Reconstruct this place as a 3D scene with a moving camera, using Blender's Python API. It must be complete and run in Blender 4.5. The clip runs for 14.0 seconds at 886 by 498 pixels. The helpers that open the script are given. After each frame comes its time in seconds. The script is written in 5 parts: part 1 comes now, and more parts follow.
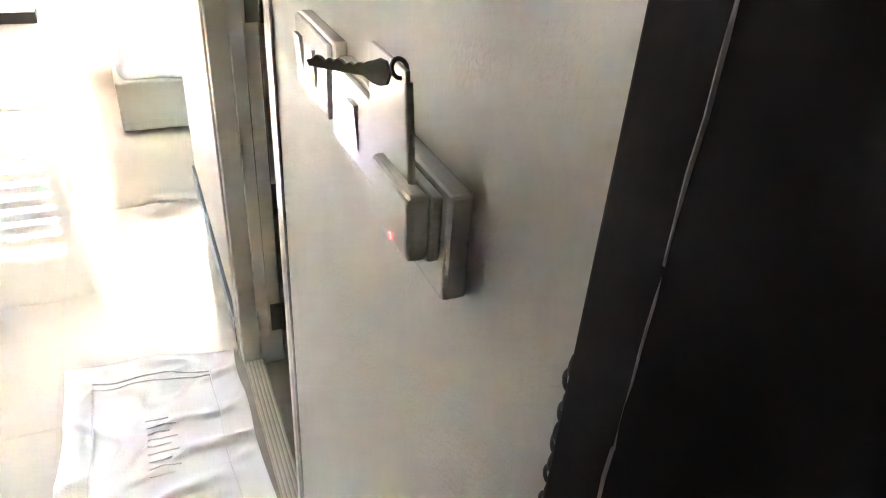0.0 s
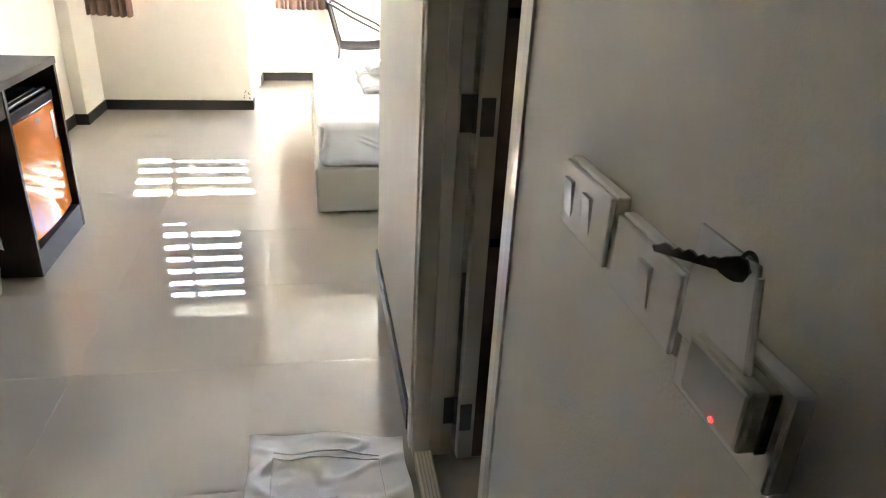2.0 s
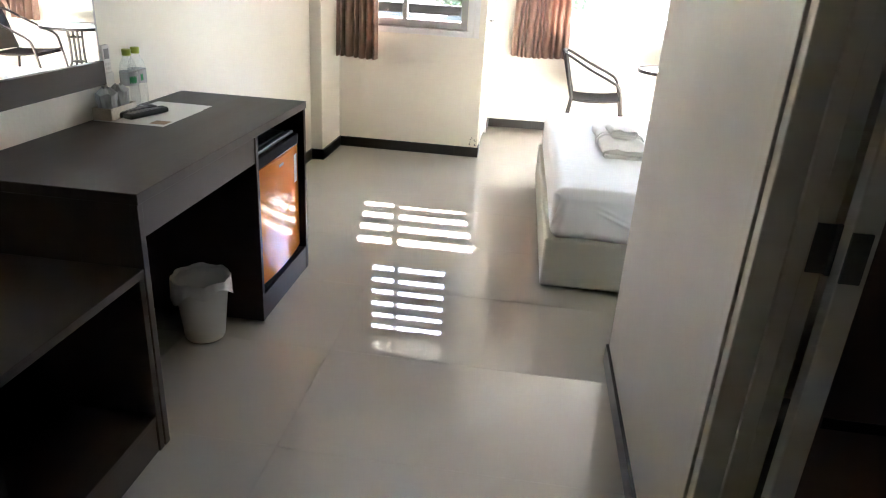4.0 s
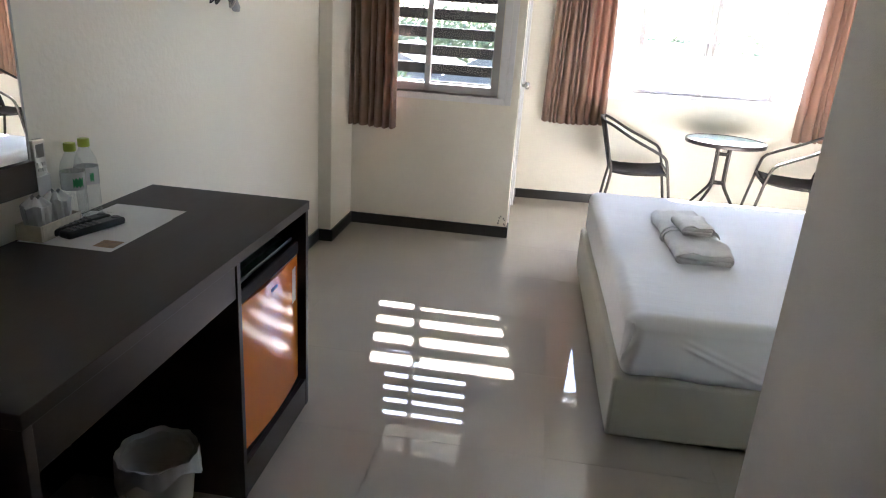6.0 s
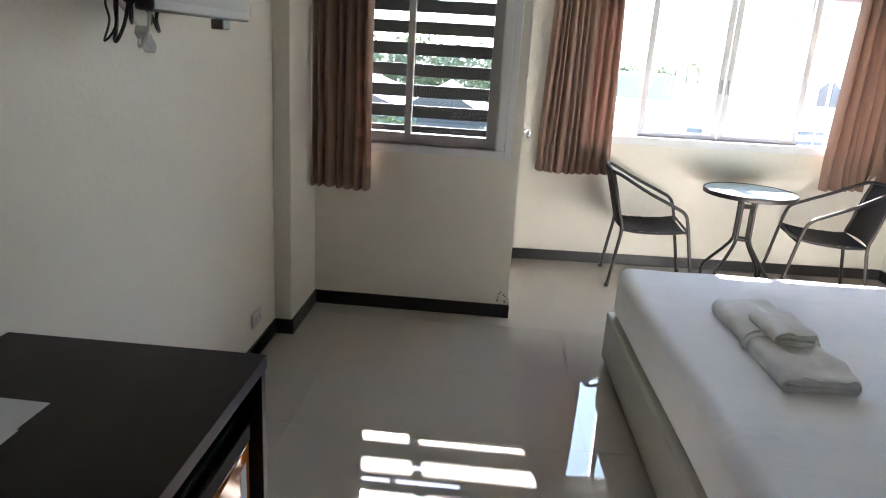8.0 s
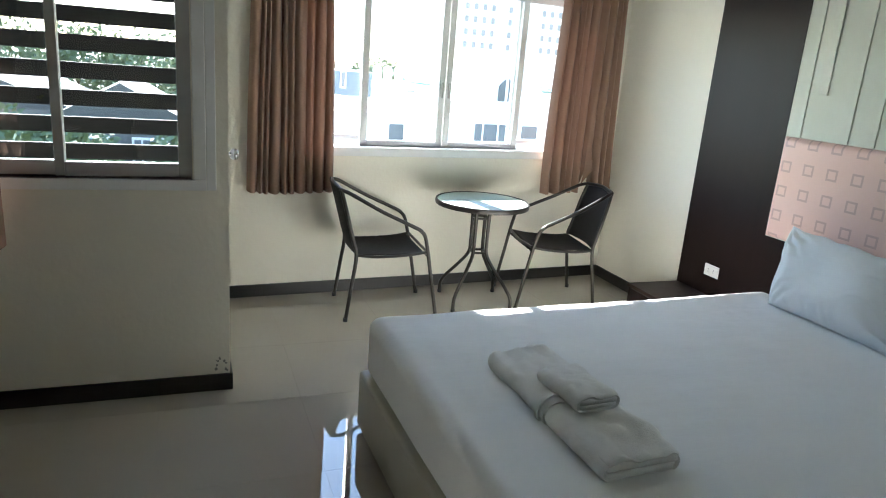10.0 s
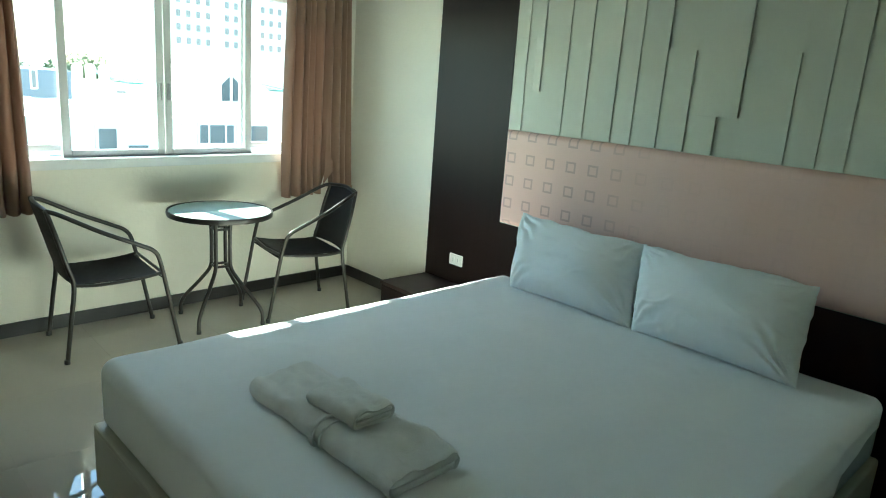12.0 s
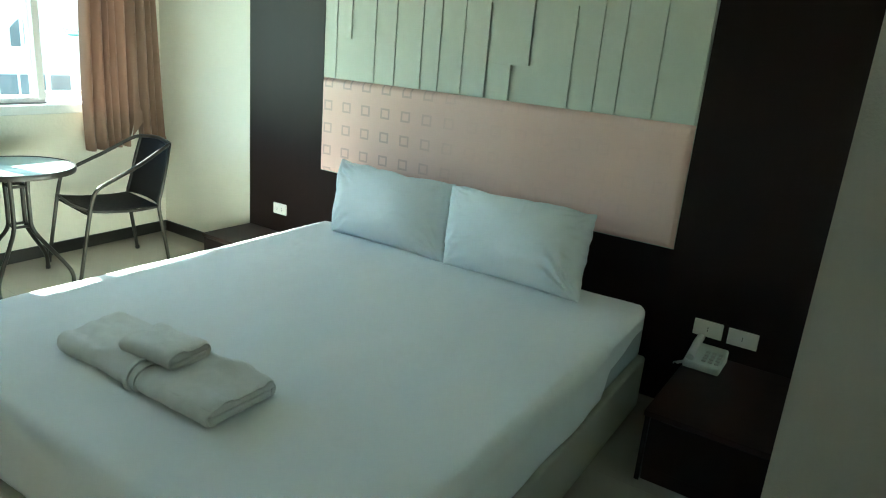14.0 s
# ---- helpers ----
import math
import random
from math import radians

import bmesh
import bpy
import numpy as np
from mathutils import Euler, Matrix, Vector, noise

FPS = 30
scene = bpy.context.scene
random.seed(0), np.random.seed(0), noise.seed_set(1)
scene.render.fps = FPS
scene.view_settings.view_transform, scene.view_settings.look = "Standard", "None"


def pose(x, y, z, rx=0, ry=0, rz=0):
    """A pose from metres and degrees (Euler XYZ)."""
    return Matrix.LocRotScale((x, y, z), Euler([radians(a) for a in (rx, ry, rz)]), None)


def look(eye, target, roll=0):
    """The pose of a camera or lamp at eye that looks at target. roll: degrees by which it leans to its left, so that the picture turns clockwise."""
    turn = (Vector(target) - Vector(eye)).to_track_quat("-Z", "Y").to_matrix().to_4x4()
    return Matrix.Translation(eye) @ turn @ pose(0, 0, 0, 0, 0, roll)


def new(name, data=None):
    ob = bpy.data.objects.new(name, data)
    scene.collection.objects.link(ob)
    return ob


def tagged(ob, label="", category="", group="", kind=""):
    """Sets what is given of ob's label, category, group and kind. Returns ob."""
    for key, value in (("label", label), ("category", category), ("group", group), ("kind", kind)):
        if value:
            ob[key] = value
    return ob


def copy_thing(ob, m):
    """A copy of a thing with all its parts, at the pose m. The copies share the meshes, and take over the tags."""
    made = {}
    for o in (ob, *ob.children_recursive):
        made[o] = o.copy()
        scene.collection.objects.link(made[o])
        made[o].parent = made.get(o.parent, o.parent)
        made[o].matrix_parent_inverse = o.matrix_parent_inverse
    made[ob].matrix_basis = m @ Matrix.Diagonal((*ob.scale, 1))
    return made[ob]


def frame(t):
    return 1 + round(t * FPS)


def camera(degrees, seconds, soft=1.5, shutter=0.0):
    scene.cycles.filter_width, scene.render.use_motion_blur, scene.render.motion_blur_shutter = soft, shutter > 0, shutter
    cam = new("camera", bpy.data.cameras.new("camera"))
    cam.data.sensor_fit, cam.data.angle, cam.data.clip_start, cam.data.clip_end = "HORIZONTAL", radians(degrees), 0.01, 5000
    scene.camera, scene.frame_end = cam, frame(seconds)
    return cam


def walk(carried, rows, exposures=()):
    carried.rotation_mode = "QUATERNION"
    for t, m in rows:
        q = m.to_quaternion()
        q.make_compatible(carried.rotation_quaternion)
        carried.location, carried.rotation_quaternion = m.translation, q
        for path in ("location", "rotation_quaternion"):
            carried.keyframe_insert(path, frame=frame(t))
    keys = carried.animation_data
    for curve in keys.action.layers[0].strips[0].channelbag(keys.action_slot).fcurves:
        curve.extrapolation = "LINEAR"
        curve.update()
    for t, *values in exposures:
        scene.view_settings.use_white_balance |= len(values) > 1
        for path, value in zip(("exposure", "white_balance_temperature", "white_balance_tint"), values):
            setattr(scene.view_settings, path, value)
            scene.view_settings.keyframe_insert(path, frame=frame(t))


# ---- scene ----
cam = camera(66.3, 14.0, 1.1)
PATH = [
    (0, (0.186, 0.308, 1.367), (0.923, 1.849, 0.327), 4.2),
    (0.5, (0.16, 0.323, 1.371), (0.848, 1.913, 0.37), 3.6),
    (1, (0.142, 0.318, 1.383), (0.733, 1.971, 0.425), 3.2),
    (1.5, (0.121, 0.323, 1.391), (0.603, 2.037, 0.48), 2.7),
    (2, (0.092, 0.35, 1.41), (0.439, 2.13, 0.568), 2.9),
    (2.5, (0.044, 0.384, 1.447), (0.236, 2.206, 0.646), 2.9),
    (3, (0.0, 0.436, 1.444), (-0.022, 2.282, 0.675), 3.2),
    (3.5, (-0.038, 0.583, 1.433), (-0.211, 2.416, 0.652), 3.5),
    (6, (-0.306, 1.51, 1.483), (-0.544, 3.386, 0.831), 3.9),
    (6.5, (-0.376, 1.726, 1.502), (-0.606, 3.61, 0.871), 3.8),
    (7, (-0.492, 1.953, 1.494), (-0.732, 3.845, 0.889), 3.5),
    (9.5, (-0.666, 3.029, 1.517), (-0.197, 4.901, 0.995), 4.1),
    (10, (-0.623, 3.181, 1.519), (0.08, 4.978, 0.995), 4.5),
    (10.5, (-0.572, 3.313, 1.516), (0.247, 5.065, 1.005), 4.5),
    (11, (-0.565, 3.344, 1.527), (0.387, 5.033, 1.033), 4.0),
    (11.5, (-0.564, 3.343, 1.504), (0.601, 4.899, 1.033), 4.2),
    (12, (-0.592, 3.311, 1.523), (0.744, 4.721, 1.048), 4.2),
    (12.5, (-0.61, 3.281, 1.52), (0.801, 4.613, 1.037), 4.3),
    (13, (-0.627, 3.229, 1.513), (0.811, 4.522, 1.004), 5.0),
    (13.5, (-0.629, 3.169, 1.524), (0.909, 4.322, 0.973), 5.4),
    (14, (-0.639, 3.128, 1.529), (0.978, 4.155, 0.953), 5.0),
]
EXPOSURES = [
    (0.0, 8.28, 6400, 20), (1.0, 7.32, 6450, 21), (2.0, 6.60, 6400, 20), (3.0, 6.18, 6300, 20), (3.5, 6.05, 6250, 20), (6.0, 4.78, 5950, 21), (7.0, 4.44, 5950, 21),
    (9.5, 3.66, 5800, 10), (11.0, 3.40, 5750, -1), (12.5, 3.38, 5600, -18), (14.0, 3.88, 5650, -17),
]
walk(cam, [(t, look(eye, target, roll)) for t, eye, target, roll in PATH], EXPOSURES)

# ---------------------------------------------------------------- light
SUN_EL = radians(36.1)
SUN_TO = Vector((-0.176, 1.0, 0)).normalized() * math.cos(SUN_EL) + Vector((0, 0, math.sin(SUN_EL)))
world = bpy.data.worlds.new("sky")
scene.world = world
world.use_nodes = True
wn = world.node_tree
sky = wn.nodes.new("ShaderNodeTexSky")
sky.sky_type = "NISHITA"
sky.sun_disc = False
sky.sun_elevation = SUN_EL
sky.sun_rotation = math.atan2(SUN_TO.x, SUN_TO.y)
sky.dust_density = 0.3
wn.links.new(sky.outputs[0], wn.nodes["Background"].inputs[0])
wn.nodes["Background"].inputs[1].default_value = 0.09
sun_data = bpy.data.lights.new("sun", "SUN")
sun_data.energy, sun_data.angle, sun_data.color = 5.0, radians(0.5), (1.0, 0.95, 0.87)
sun = new("sun", sun_data)
sun.matrix_world = look(SUN_TO * 30, (0, 0, 0))


# ---------------------------------------------------------------- materials
def material(name, colour, rough=0.6, metal=0.0, var=0.12, scale=6.0, bump=0.0, bump_scale=60.0, stretch=(1, 1, 1), coat=0.0, spec=0.5, fine=0.05):
    """Principled paint, wood or cloth with broad stains, fine grain and relief, at real size in object space."""
    m = bpy.data.materials.new(name)
    m.use_nodes = True
    nt = m.node_tree
    b = nt.nodes["Principled BSDF"]
    b.inputs["Metallic"].default_value = metal
    b.inputs["Coat Weight"].default_value = coat
    b.inputs["Specular IOR Level"].default_value = spec
    tc = nt.nodes.new("ShaderNodeTexCoord")
    mp = nt.nodes.new("ShaderNodeMapping")
    mp.inputs["Scale"].default_value = stretch
    nt.links.new(tc.outputs["Object"], mp.inputs[0])
    n1, n2 = nt.nodes.new("ShaderNodeTexNoise"), nt.nodes.new("ShaderNodeTexNoise")
    n1.inputs["Scale"].default_value, n1.inputs["Detail"].default_value = scale, 4
    n2.inputs["Scale"].default_value, n2.inputs["Detail"].default_value = bump_scale, 3
    for n in (n1, n2):
        nt.links.new(mp.outputs[0], n.inputs["Vector"])
    mix = nt.nodes.new("ShaderNodeMix")
    mix.data_type = "RGBA"
    mix.inputs["A"].default_value = (*[c * (1 - var) for c in colour], 1)
    mix.inputs["B"].default_value = (*[min(1, c * (1 + var)) for c in colour], 1)
    add = nt.nodes.new("ShaderNodeMath")
    add.operation = "MULTIPLY_ADD"
    nt.links.new(n2.outputs[0], add.inputs[0])
    add.inputs[1].default_value = fine * 4
    nt.links.new(n1.outputs[0], add.inputs[2])
    sub = nt.nodes.new("ShaderNodeMath")
    sub.operation = "SUBTRACT"
    sub.use_clamp = True
    nt.links.new(add.outputs[0], sub.inputs[0])
    sub.inputs[1].default_value = fine * 2
    nt.links.new(sub.outputs[0], mix.inputs["Factor"])
    nt.links.new(mix.outputs["Result"], b.inputs["Base Color"])
    rr = nt.nodes.new("ShaderNodeMapRange")
    rr.inputs["To Min"].default_value, rr.inputs["To Max"].default_value = rough * 0.85, min(1, rough * 1.15)
    nt.links.new(n1.outputs[0], rr.inputs[0])
    nt.links.new(rr.outputs[0], b.inputs["Roughness"])
    if bump:
        bp = nt.nodes.new("ShaderNodeBump")
        bp.inputs["Strength"].default_value, bp.inputs["Distance"].default_value = 1.0, bump
        nt.links.new(n2.outputs[0], bp.inputs["Height"])
        nt.links.new(bp.outputs[0], b.inputs["Normal"])
    return m


def glass(name, colour=(1, 1, 1), rough=0.0, mix=0.0):
    """Thin window glass: clear with a mirror gloss by Fresnel."""
    m = bpy.data.materials.new(name)
    m.use_nodes = True
    nt = m.node_tree
    for n in list(nt.nodes):
        if n.type == "BSDF_PRINCIPLED":
            nt.nodes.remove(n)
    tr, gl, lw, mx = (nt.nodes.new(k) for k in ("ShaderNodeBsdfTransparent", "ShaderNodeBsdfGlossy", "ShaderNodeLayerWeight", "ShaderNodeMixShader"))
    tr.inputs[0].default_value = (*colour, 1)
    gl.inputs["Roughness"].default_value = rough
    pw, ad = nt.nodes.new("ShaderNodeMath"), nt.nodes.new("ShaderNodeMath")
    pw.operation, ad.operation = "POWER", "MULTIPLY_ADD"
    pw.inputs[1].default_value, ad.inputs[1].default_value, ad.inputs[2].default_value = 4.0, 0.6, 0.03 + mix
    nt.links.new(lw.outputs["Facing"], pw.inputs[0])
    nt.links.new(pw.outputs[0], ad.inputs[0])
    nt.links.new(ad.outputs[0], mx.inputs[0])
    nt.links.new(tr.outputs[0], mx.inputs[1])
    nt.links.new(gl.outputs[0], mx.inputs[2])
    nt.links.new(mx.outputs[0], nt.nodes["Material Output"].inputs[0])
    return m


def curtain_cloth(name, colour):
    m = material(name, colour, 0.75, var=0.1, scale=10, bump=0.0008, bump_scale=500, stretch=(1, 1, 0.2))
    nt = m.node_tree
    b = nt.nodes["Principled BSDF"]
    b.inputs["Sheen Weight"].default_value = 0.2
    tl, mx = nt.nodes.new("ShaderNodeBsdfTranslucent"), nt.nodes.new("ShaderNodeMixShader")
    tl.inputs[0].default_value = (0.38, 0.215, 0.14, 1)
    mx.inputs[0].default_value = 0.14
    nt.links.new(b.outputs[0], mx.inputs[1])
    nt.links.new(tl.outputs[0], mx.inputs[2])
    nt.links.new(mx.outputs[0], nt.nodes["Material Output"].inputs[0])
    return m


def satin_squares(name):
    """Salmon satin with woven square rings; their changing sheen is painted as fading colour."""
    m = material(name, (0.77, 0.53, 0.46), 0.42, var=0.06, scale=3, bump=0.0003, bump_scale=700, stretch=(1, 1, 1))
    nt = m.node_tree
    b = nt.nodes["Principled BSDF"]
    tc, sp = nt.nodes.new("ShaderNodeTexCoord"), nt.nodes.new("ShaderNodeSeparateXYZ")
    nt.links.new(tc.outputs["Object"], sp.inputs[0])

    def mth(op, a, c=None):
        n = nt.nodes.new("ShaderNodeMath")
        n.operation = op
        for k, v in ((0, a), (1, c)):
            if v is None:
                continue
            if isinstance(v, (int, float)):
                n.inputs[k].default_value = v
            else:
                nt.links.new(v, n.inputs[k])
        return n.outputs[0]

    def cell(s, size, off):
        f = mth("FRACT", mth("DIVIDE", mth("ADD", s, off), size))
        return mth("ABSOLUTE", mth("SUBTRACT", f, 0.5))

    d = mth("MAXIMUM", cell(sp.outputs["Y"], 0.142, 14.305), cell(sp.outputs["Z"], 0.132, 13.322))
    ring = mth("MULTIPLY", mth("GREATER_THAN", d, 0.145), mth("LESS_THAN", d, 0.225))
    old = b.inputs["Base Color"].links[0].from_socket
    mx = nt.nodes.new("ShaderNodeMix")
    mx.data_type, mx.blend_type = "RGBA", "MULTIPLY"
    # sheen painted into the colour: rings darken more towards the window wall
    painted_sheen = nt.nodes.new("ShaderNodeMapRange")
    painted_sheen.interpolation_type = "SMOOTHSTEP"
    painted_sheen.inputs["From Min"].default_value, painted_sheen.inputs["From Max"].default_value = 4.95, 5.5
    painted_sheen.inputs["To Min"].default_value, painted_sheen.inputs["To Max"].default_value = 0.04, 0.50
    nt.links.new(sp.outputs["Y"], painted_sheen.inputs[0])
    nt.links.new(mth("MULTIPLY", ring, painted_sheen.outputs[0]), mx.inputs["Factor"])
    nt.links.new(old, mx.inputs["A"])
    mx.inputs["B"].default_value = (0.5, 0.46, 0.48, 1)
    nt.links.new(mx.outputs["Result"], b.inputs["Base Color"])
    return m


WALL = material("cream_wall_paint", (0.755, 0.715, 0.61), 0.55, var=0.05, scale=2.0, bump=0.0016, bump_scale=45, fine=0.03)
ROUGH_WALL = material("patched_plaster_paint", (0.66, 0.63, 0.555), 0.58, var=0.08, scale=5.0, bump=0.0014, bump_scale=260, fine=0.05, spec=0.28)
rough_tree = ROUGH_WALL.node_tree
rough_bump = next(n for n in rough_tree.nodes if n.type == "BUMP")
rough_mask, rough_range = rough_tree.nodes.new("ShaderNodeTexNoise"), rough_tree.nodes.new("ShaderNodeMapRange")
rough_mask.inputs["Scale"].default_value, rough_mask.inputs["Detail"].default_value = 4.5, 3
rough_range.inputs["From Min"].default_value, rough_range.inputs["From Max"].default_value = 0.42, 0.62
rough_range.inputs["To Min"].default_value, rough_range.inputs["To Max"].default_value = 0.22, 1.0
rough_tree.links.new(next(n for n in rough_tree.nodes if n.type == "MAPPING").outputs[0], rough_mask.inputs["Vector"])
rough_tree.links.new(rough_mask.outputs[0], rough_range.inputs[0])
rough_tree.links.new(rough_range.outputs[0], rough_bump.inputs["Strength"])
CEILING = material("white_ceiling_paint", (0.8, 0.79, 0.76), 0.8, var=0.04, scale=2, bump=0.0008, bump_scale=80)
TILE = material("polished_porcelain", (0.41, 0.375, 0.32), 0.010, var=0.05, scale=2.5, fine=0.02, spec=1.0)
GROUT = material("grout", (0.40, 0.365, 0.312), 0.03, var=0.1, scale=20)
SKIRT = material("black_skirting", (0.018, 0.016, 0.015), 0.32, var=0.25, scale=12)
DESK = material("dark_laminate", (0.038, 0.028, 0.021), 0.42, var=0.3, scale=14, bump=0.0002, bump_scale=90, stretch=(1, 0.12, 1), spec=0.15)
ESPRESSO = material("espresso_veneer", (0.013, 0.0068, 0.0055), 0.42, var=0.35, scale=10, bump=0.0002, bump_scale=70, stretch=(1, 1, 0.06), spec=0.22)
FRAME_DARK = material("dark_frame_paint", (0.0065, 0.005, 0.0045), 0.6, var=0.4, scale=20, bump=0.0003, bump_scale=120, spec=0.05)
WORN_EDGE = material("worn_frame_edge", (0.24, 0.215, 0.20), 0.7, var=0.5, scale=90)
SHEET = material("white_cotton_sheet", (0.85, 0.865, 0.87), 0.85, var=0.03, scale=3, bump=0.0045, bump_scale=4.5, stretch=(0.8, 2.6, 1.5), fine=0.01)
PILLOW = material("white_pillowcase", (0.82, 0.845, 0.85), 0.85, var=0.03, scale=4, bump=0.002, bump_scale=26, fine=0.02)
TOWEL = material("white_terry", (0.80, 0.80, 0.78), 0.95, var=0.08, scale=26, bump=0.0016, bump_scale=260)
MAT_CLOTH = material("white_mat_towelling", (0.88, 0.88, 0.87), 0.95, var=0.03, scale=12, bump=0.0007, bump_scale=220)
TICKING = material("pale_blue_mattress_ticking", (0.40, 0.435, 0.45), 0.8, var=0.08, scale=8, bump=0.0006, bump_scale=120)
KEY_STEEL = material("worn_key_metal", (0.24, 0.225, 0.20), 0.38, 0.45, var=0.5, scale=90)
BEDBASE = material("beige_leatherette", (0.46, 0.45, 0.37), 0.45, var=0.06, scale=6, bump=0.0004, bump_scale=250)
CURTAIN = curtain_cloth("brown_curtain_cloth", (0.275, 0.17, 0.12))
SATIN = satin_squares("salmon_satin")
MINT = material("pale_wall_board_paint", (0.61, 0.63, 0.54), 0.5, var=0.05, scale=4, bump=0.0003, bump_scale=120)
ALU = material("white_aluminium", (0.72, 0.72, 0.71), 0.35, var=0.06, scale=10)
GREYALU = material("grey_aluminium", (0.42, 0.42, 0.41), 0.4, var=0.08, scale=12)
PVC = material("cream_pvc", (0.62, 0.58, 0.49), 0.4, var=0.05, scale=8)
CHROME = material("chrome", (0.75, 0.74, 0.72), 0.12, 1.0, var=0.05, scale=20)
STEEL = material("dull_steel", (0.15, 0.145, 0.135), 0.34, 1.0, var=0.2, scale=40)
BRONZE = material("bronze_tube", (0.032, 0.027, 0.023), 0.32, 0.4, var=0.25, scale=25)
RATTAN = material("black_woven_plastic", (0.014, 0.011, 0.009), 0.6, var=0.5, scale=60, bump=0.0015, bump_scale=160, spec=0.2)
FROST = material("frosted_glass_top", (0.44, 0.53, 0.46), 0.36, var=0.2, scale=9, spec=0.5)
PLATE = material("white_switch_plastic", (0.76, 0.735, 0.68), 0.16, var=0.03, scale=30)
GREYPLATE = material("grey_switch_plastic", (0.56, 0.54, 0.485), 0.3, var=0.04, scale=30)
BLACK = material("black_plastic", (0.012, 0.012, 0.013), 0.3, var=0.3, scale=40)
ORANGE = material("orange_fridge_enamel", (0.72, 0.20, 0.02), 0.12, var=0.04, scale=5, coat=0.0)
MIRROR = material("mirror_glass", (0.92, 0.93, 0.93), 0.0, 1.0, var=0.0)
PANE = glass("window_pane", (0.97, 0.99, 0.98))
BOTTLE = glass("clear_bottle", (0.95, 0.97, 0.97), 0.06, 0.05)
LINER = material("thin_plastic_liner", (0.66, 0.66, 0.64), 0.35, var=0.1, scale=14, bump=0.003, bump_scale=40)
BIN = material("white_bin_plastic", (0.68, 0.67, 0.64), 0.4, var=0.04, scale=10)
PAPER = material("printed_paper", (0.78, 0.78, 0.76), 0.6, var=0.04, scale=14)
INK = material("grey_ink", (0.25, 0.24, 0.22), 0.7, var=0.2, scale=40)
PICTURE = material("brown_printed_photo", (0.33, 0.22, 0.13), 0.6, var=0.6, scale=60)
CAP = material("lime_bottle_cap", (0.36, 0.43, 0.03), 0.35, var=0.08, scale=30)
GREEN = material("green_print", (0.03, 0.25, 0.10), 0.5, var=0.1, scale=40)
WICKER = material("beige_tray", (0.52, 0.46, 0.36), 0.7, var=0.25, scale=60, bump=0.001, bump_scale=200)
PHONE = material("ivory_phone_plastic", (0.66, 0.66, 0.60), 0.4, var=0.04, scale=20)
BROWN_TILE = material("brown_bathroom_tile", (0.16, 0.09, 0.06), 0.35, var=0.2, scale=5)
BATH_WALL = material("bathroom_wall_tile", (0.30, 0.27, 0.23), 0.4, var=0.1, scale=4)
SILL = material("striped_threshold", (0.50, 0.41, 0.28), 0.5, var=0.15, scale=20, stretch=(1, 0.1, 1))
DOOR_BROWN = material("dark_brown_door_laminate", (0.085, 0.052, 0.034), 0.5, var=0.25, scale=8, stretch=(1, 1, 0.1))
# for the unseen hall: dark, so little light bounces back to the entrance
HALL = material("added_dark_hall_paint", (0.20, 0.17, 0.14), 0.7, var=0.08, scale=2)
LOUVRE = material("dark_louvre_paint", (0.008, 0.008, 0.009), 0.7, var=0.2, scale=10, spec=0.15)
STAINED = material("stained_grey_render", (0.13, 0.125, 0.115), 0.85, var=0.35, scale=0.7)
ROOF_GREY = material("weathered_roof_sheet", (0.075, 0.072, 0.068), 0.8, var=0.4, scale=0.8)
TOWER = material("cream_tower_render", (0.88, 0.79, 0.68), 0.8, var=0.06, scale=0.3)
WHITE_RENDER = material("white_facade", (0.86, 0.82, 0.75), 0.8, var=0.08, scale=0.3)
DARKPANE = material("dark_far_glass", (0.16, 0.165, 0.17), 0.6, var=0.5, scale=1, spec=0.1)
# distance haze put into the colour: paler than the nearer dark panes
HAZEPANE = material("far_glass_painted_haze", (0.26, 0.25, 0.24), 0.6, var=0.25, scale=1, spec=0.1)
NIGHT_TOP = material("brown_nightstand_veneer", (0.034, 0.020, 0.017), 0.42, var=0.3, scale=10, stretch=(1, 0.1, 1), spec=0.3)
TV_GREY = material("dark_grey_plastic", (0.05, 0.05, 0.055), 0.35, var=0.1, scale=20)
TEAL = material("teal_roof", (0.04, 0.145, 0.14), 0.6, var=0.12, scale=0.6)
BLUE_TARP = material("blue_cladding", (0.12, 0.145, 0.185), 0.6, var=0.35, scale=0.5)
GROUND = material("concrete_ground", (0.30, 0.29, 0.26), 0.9, var=0.2, scale=0.15)
LEAF = material("leaves", (0.085, 0.11, 0.045), 0.6, var=0.5, scale=2)
BARK = material("bark", (0.12, 0.09, 0.06), 0.9, var=0.3, scale=8)
WRAP = bpy.data.materials.new("crinkled_wrapping")
WRAP.use_nodes = True
wrap_tree = WRAP.node_tree
wrap_clear, wrap_mix = wrap_tree.nodes.new("ShaderNodeBsdfTransparent"), wrap_tree.nodes.new("ShaderNodeMixShader")
wrap_tree.nodes["Principled BSDF"].inputs["Base Color"].default_value = (0.86, 0.87, 0.86, 1)
wrap_tree.nodes["Principled BSDF"].inputs["Roughness"].default_value = 0.18
wrap_mix.inputs[0].default_value = 0.5
wrap_tree.links.new(wrap_clear.outputs[0], wrap_mix.inputs[1])
wrap_tree.links.new(wrap_tree.nodes["Principled BSDF"].outputs[0], wrap_mix.inputs[2])
wrap_tree.links.new(wrap_mix.outputs[0], wrap_tree.nodes["Material Output"].inputs[0])
RED_LED = material("red_indicator", (0.9, 0.02, 0.02), 0.3, var=0.0)
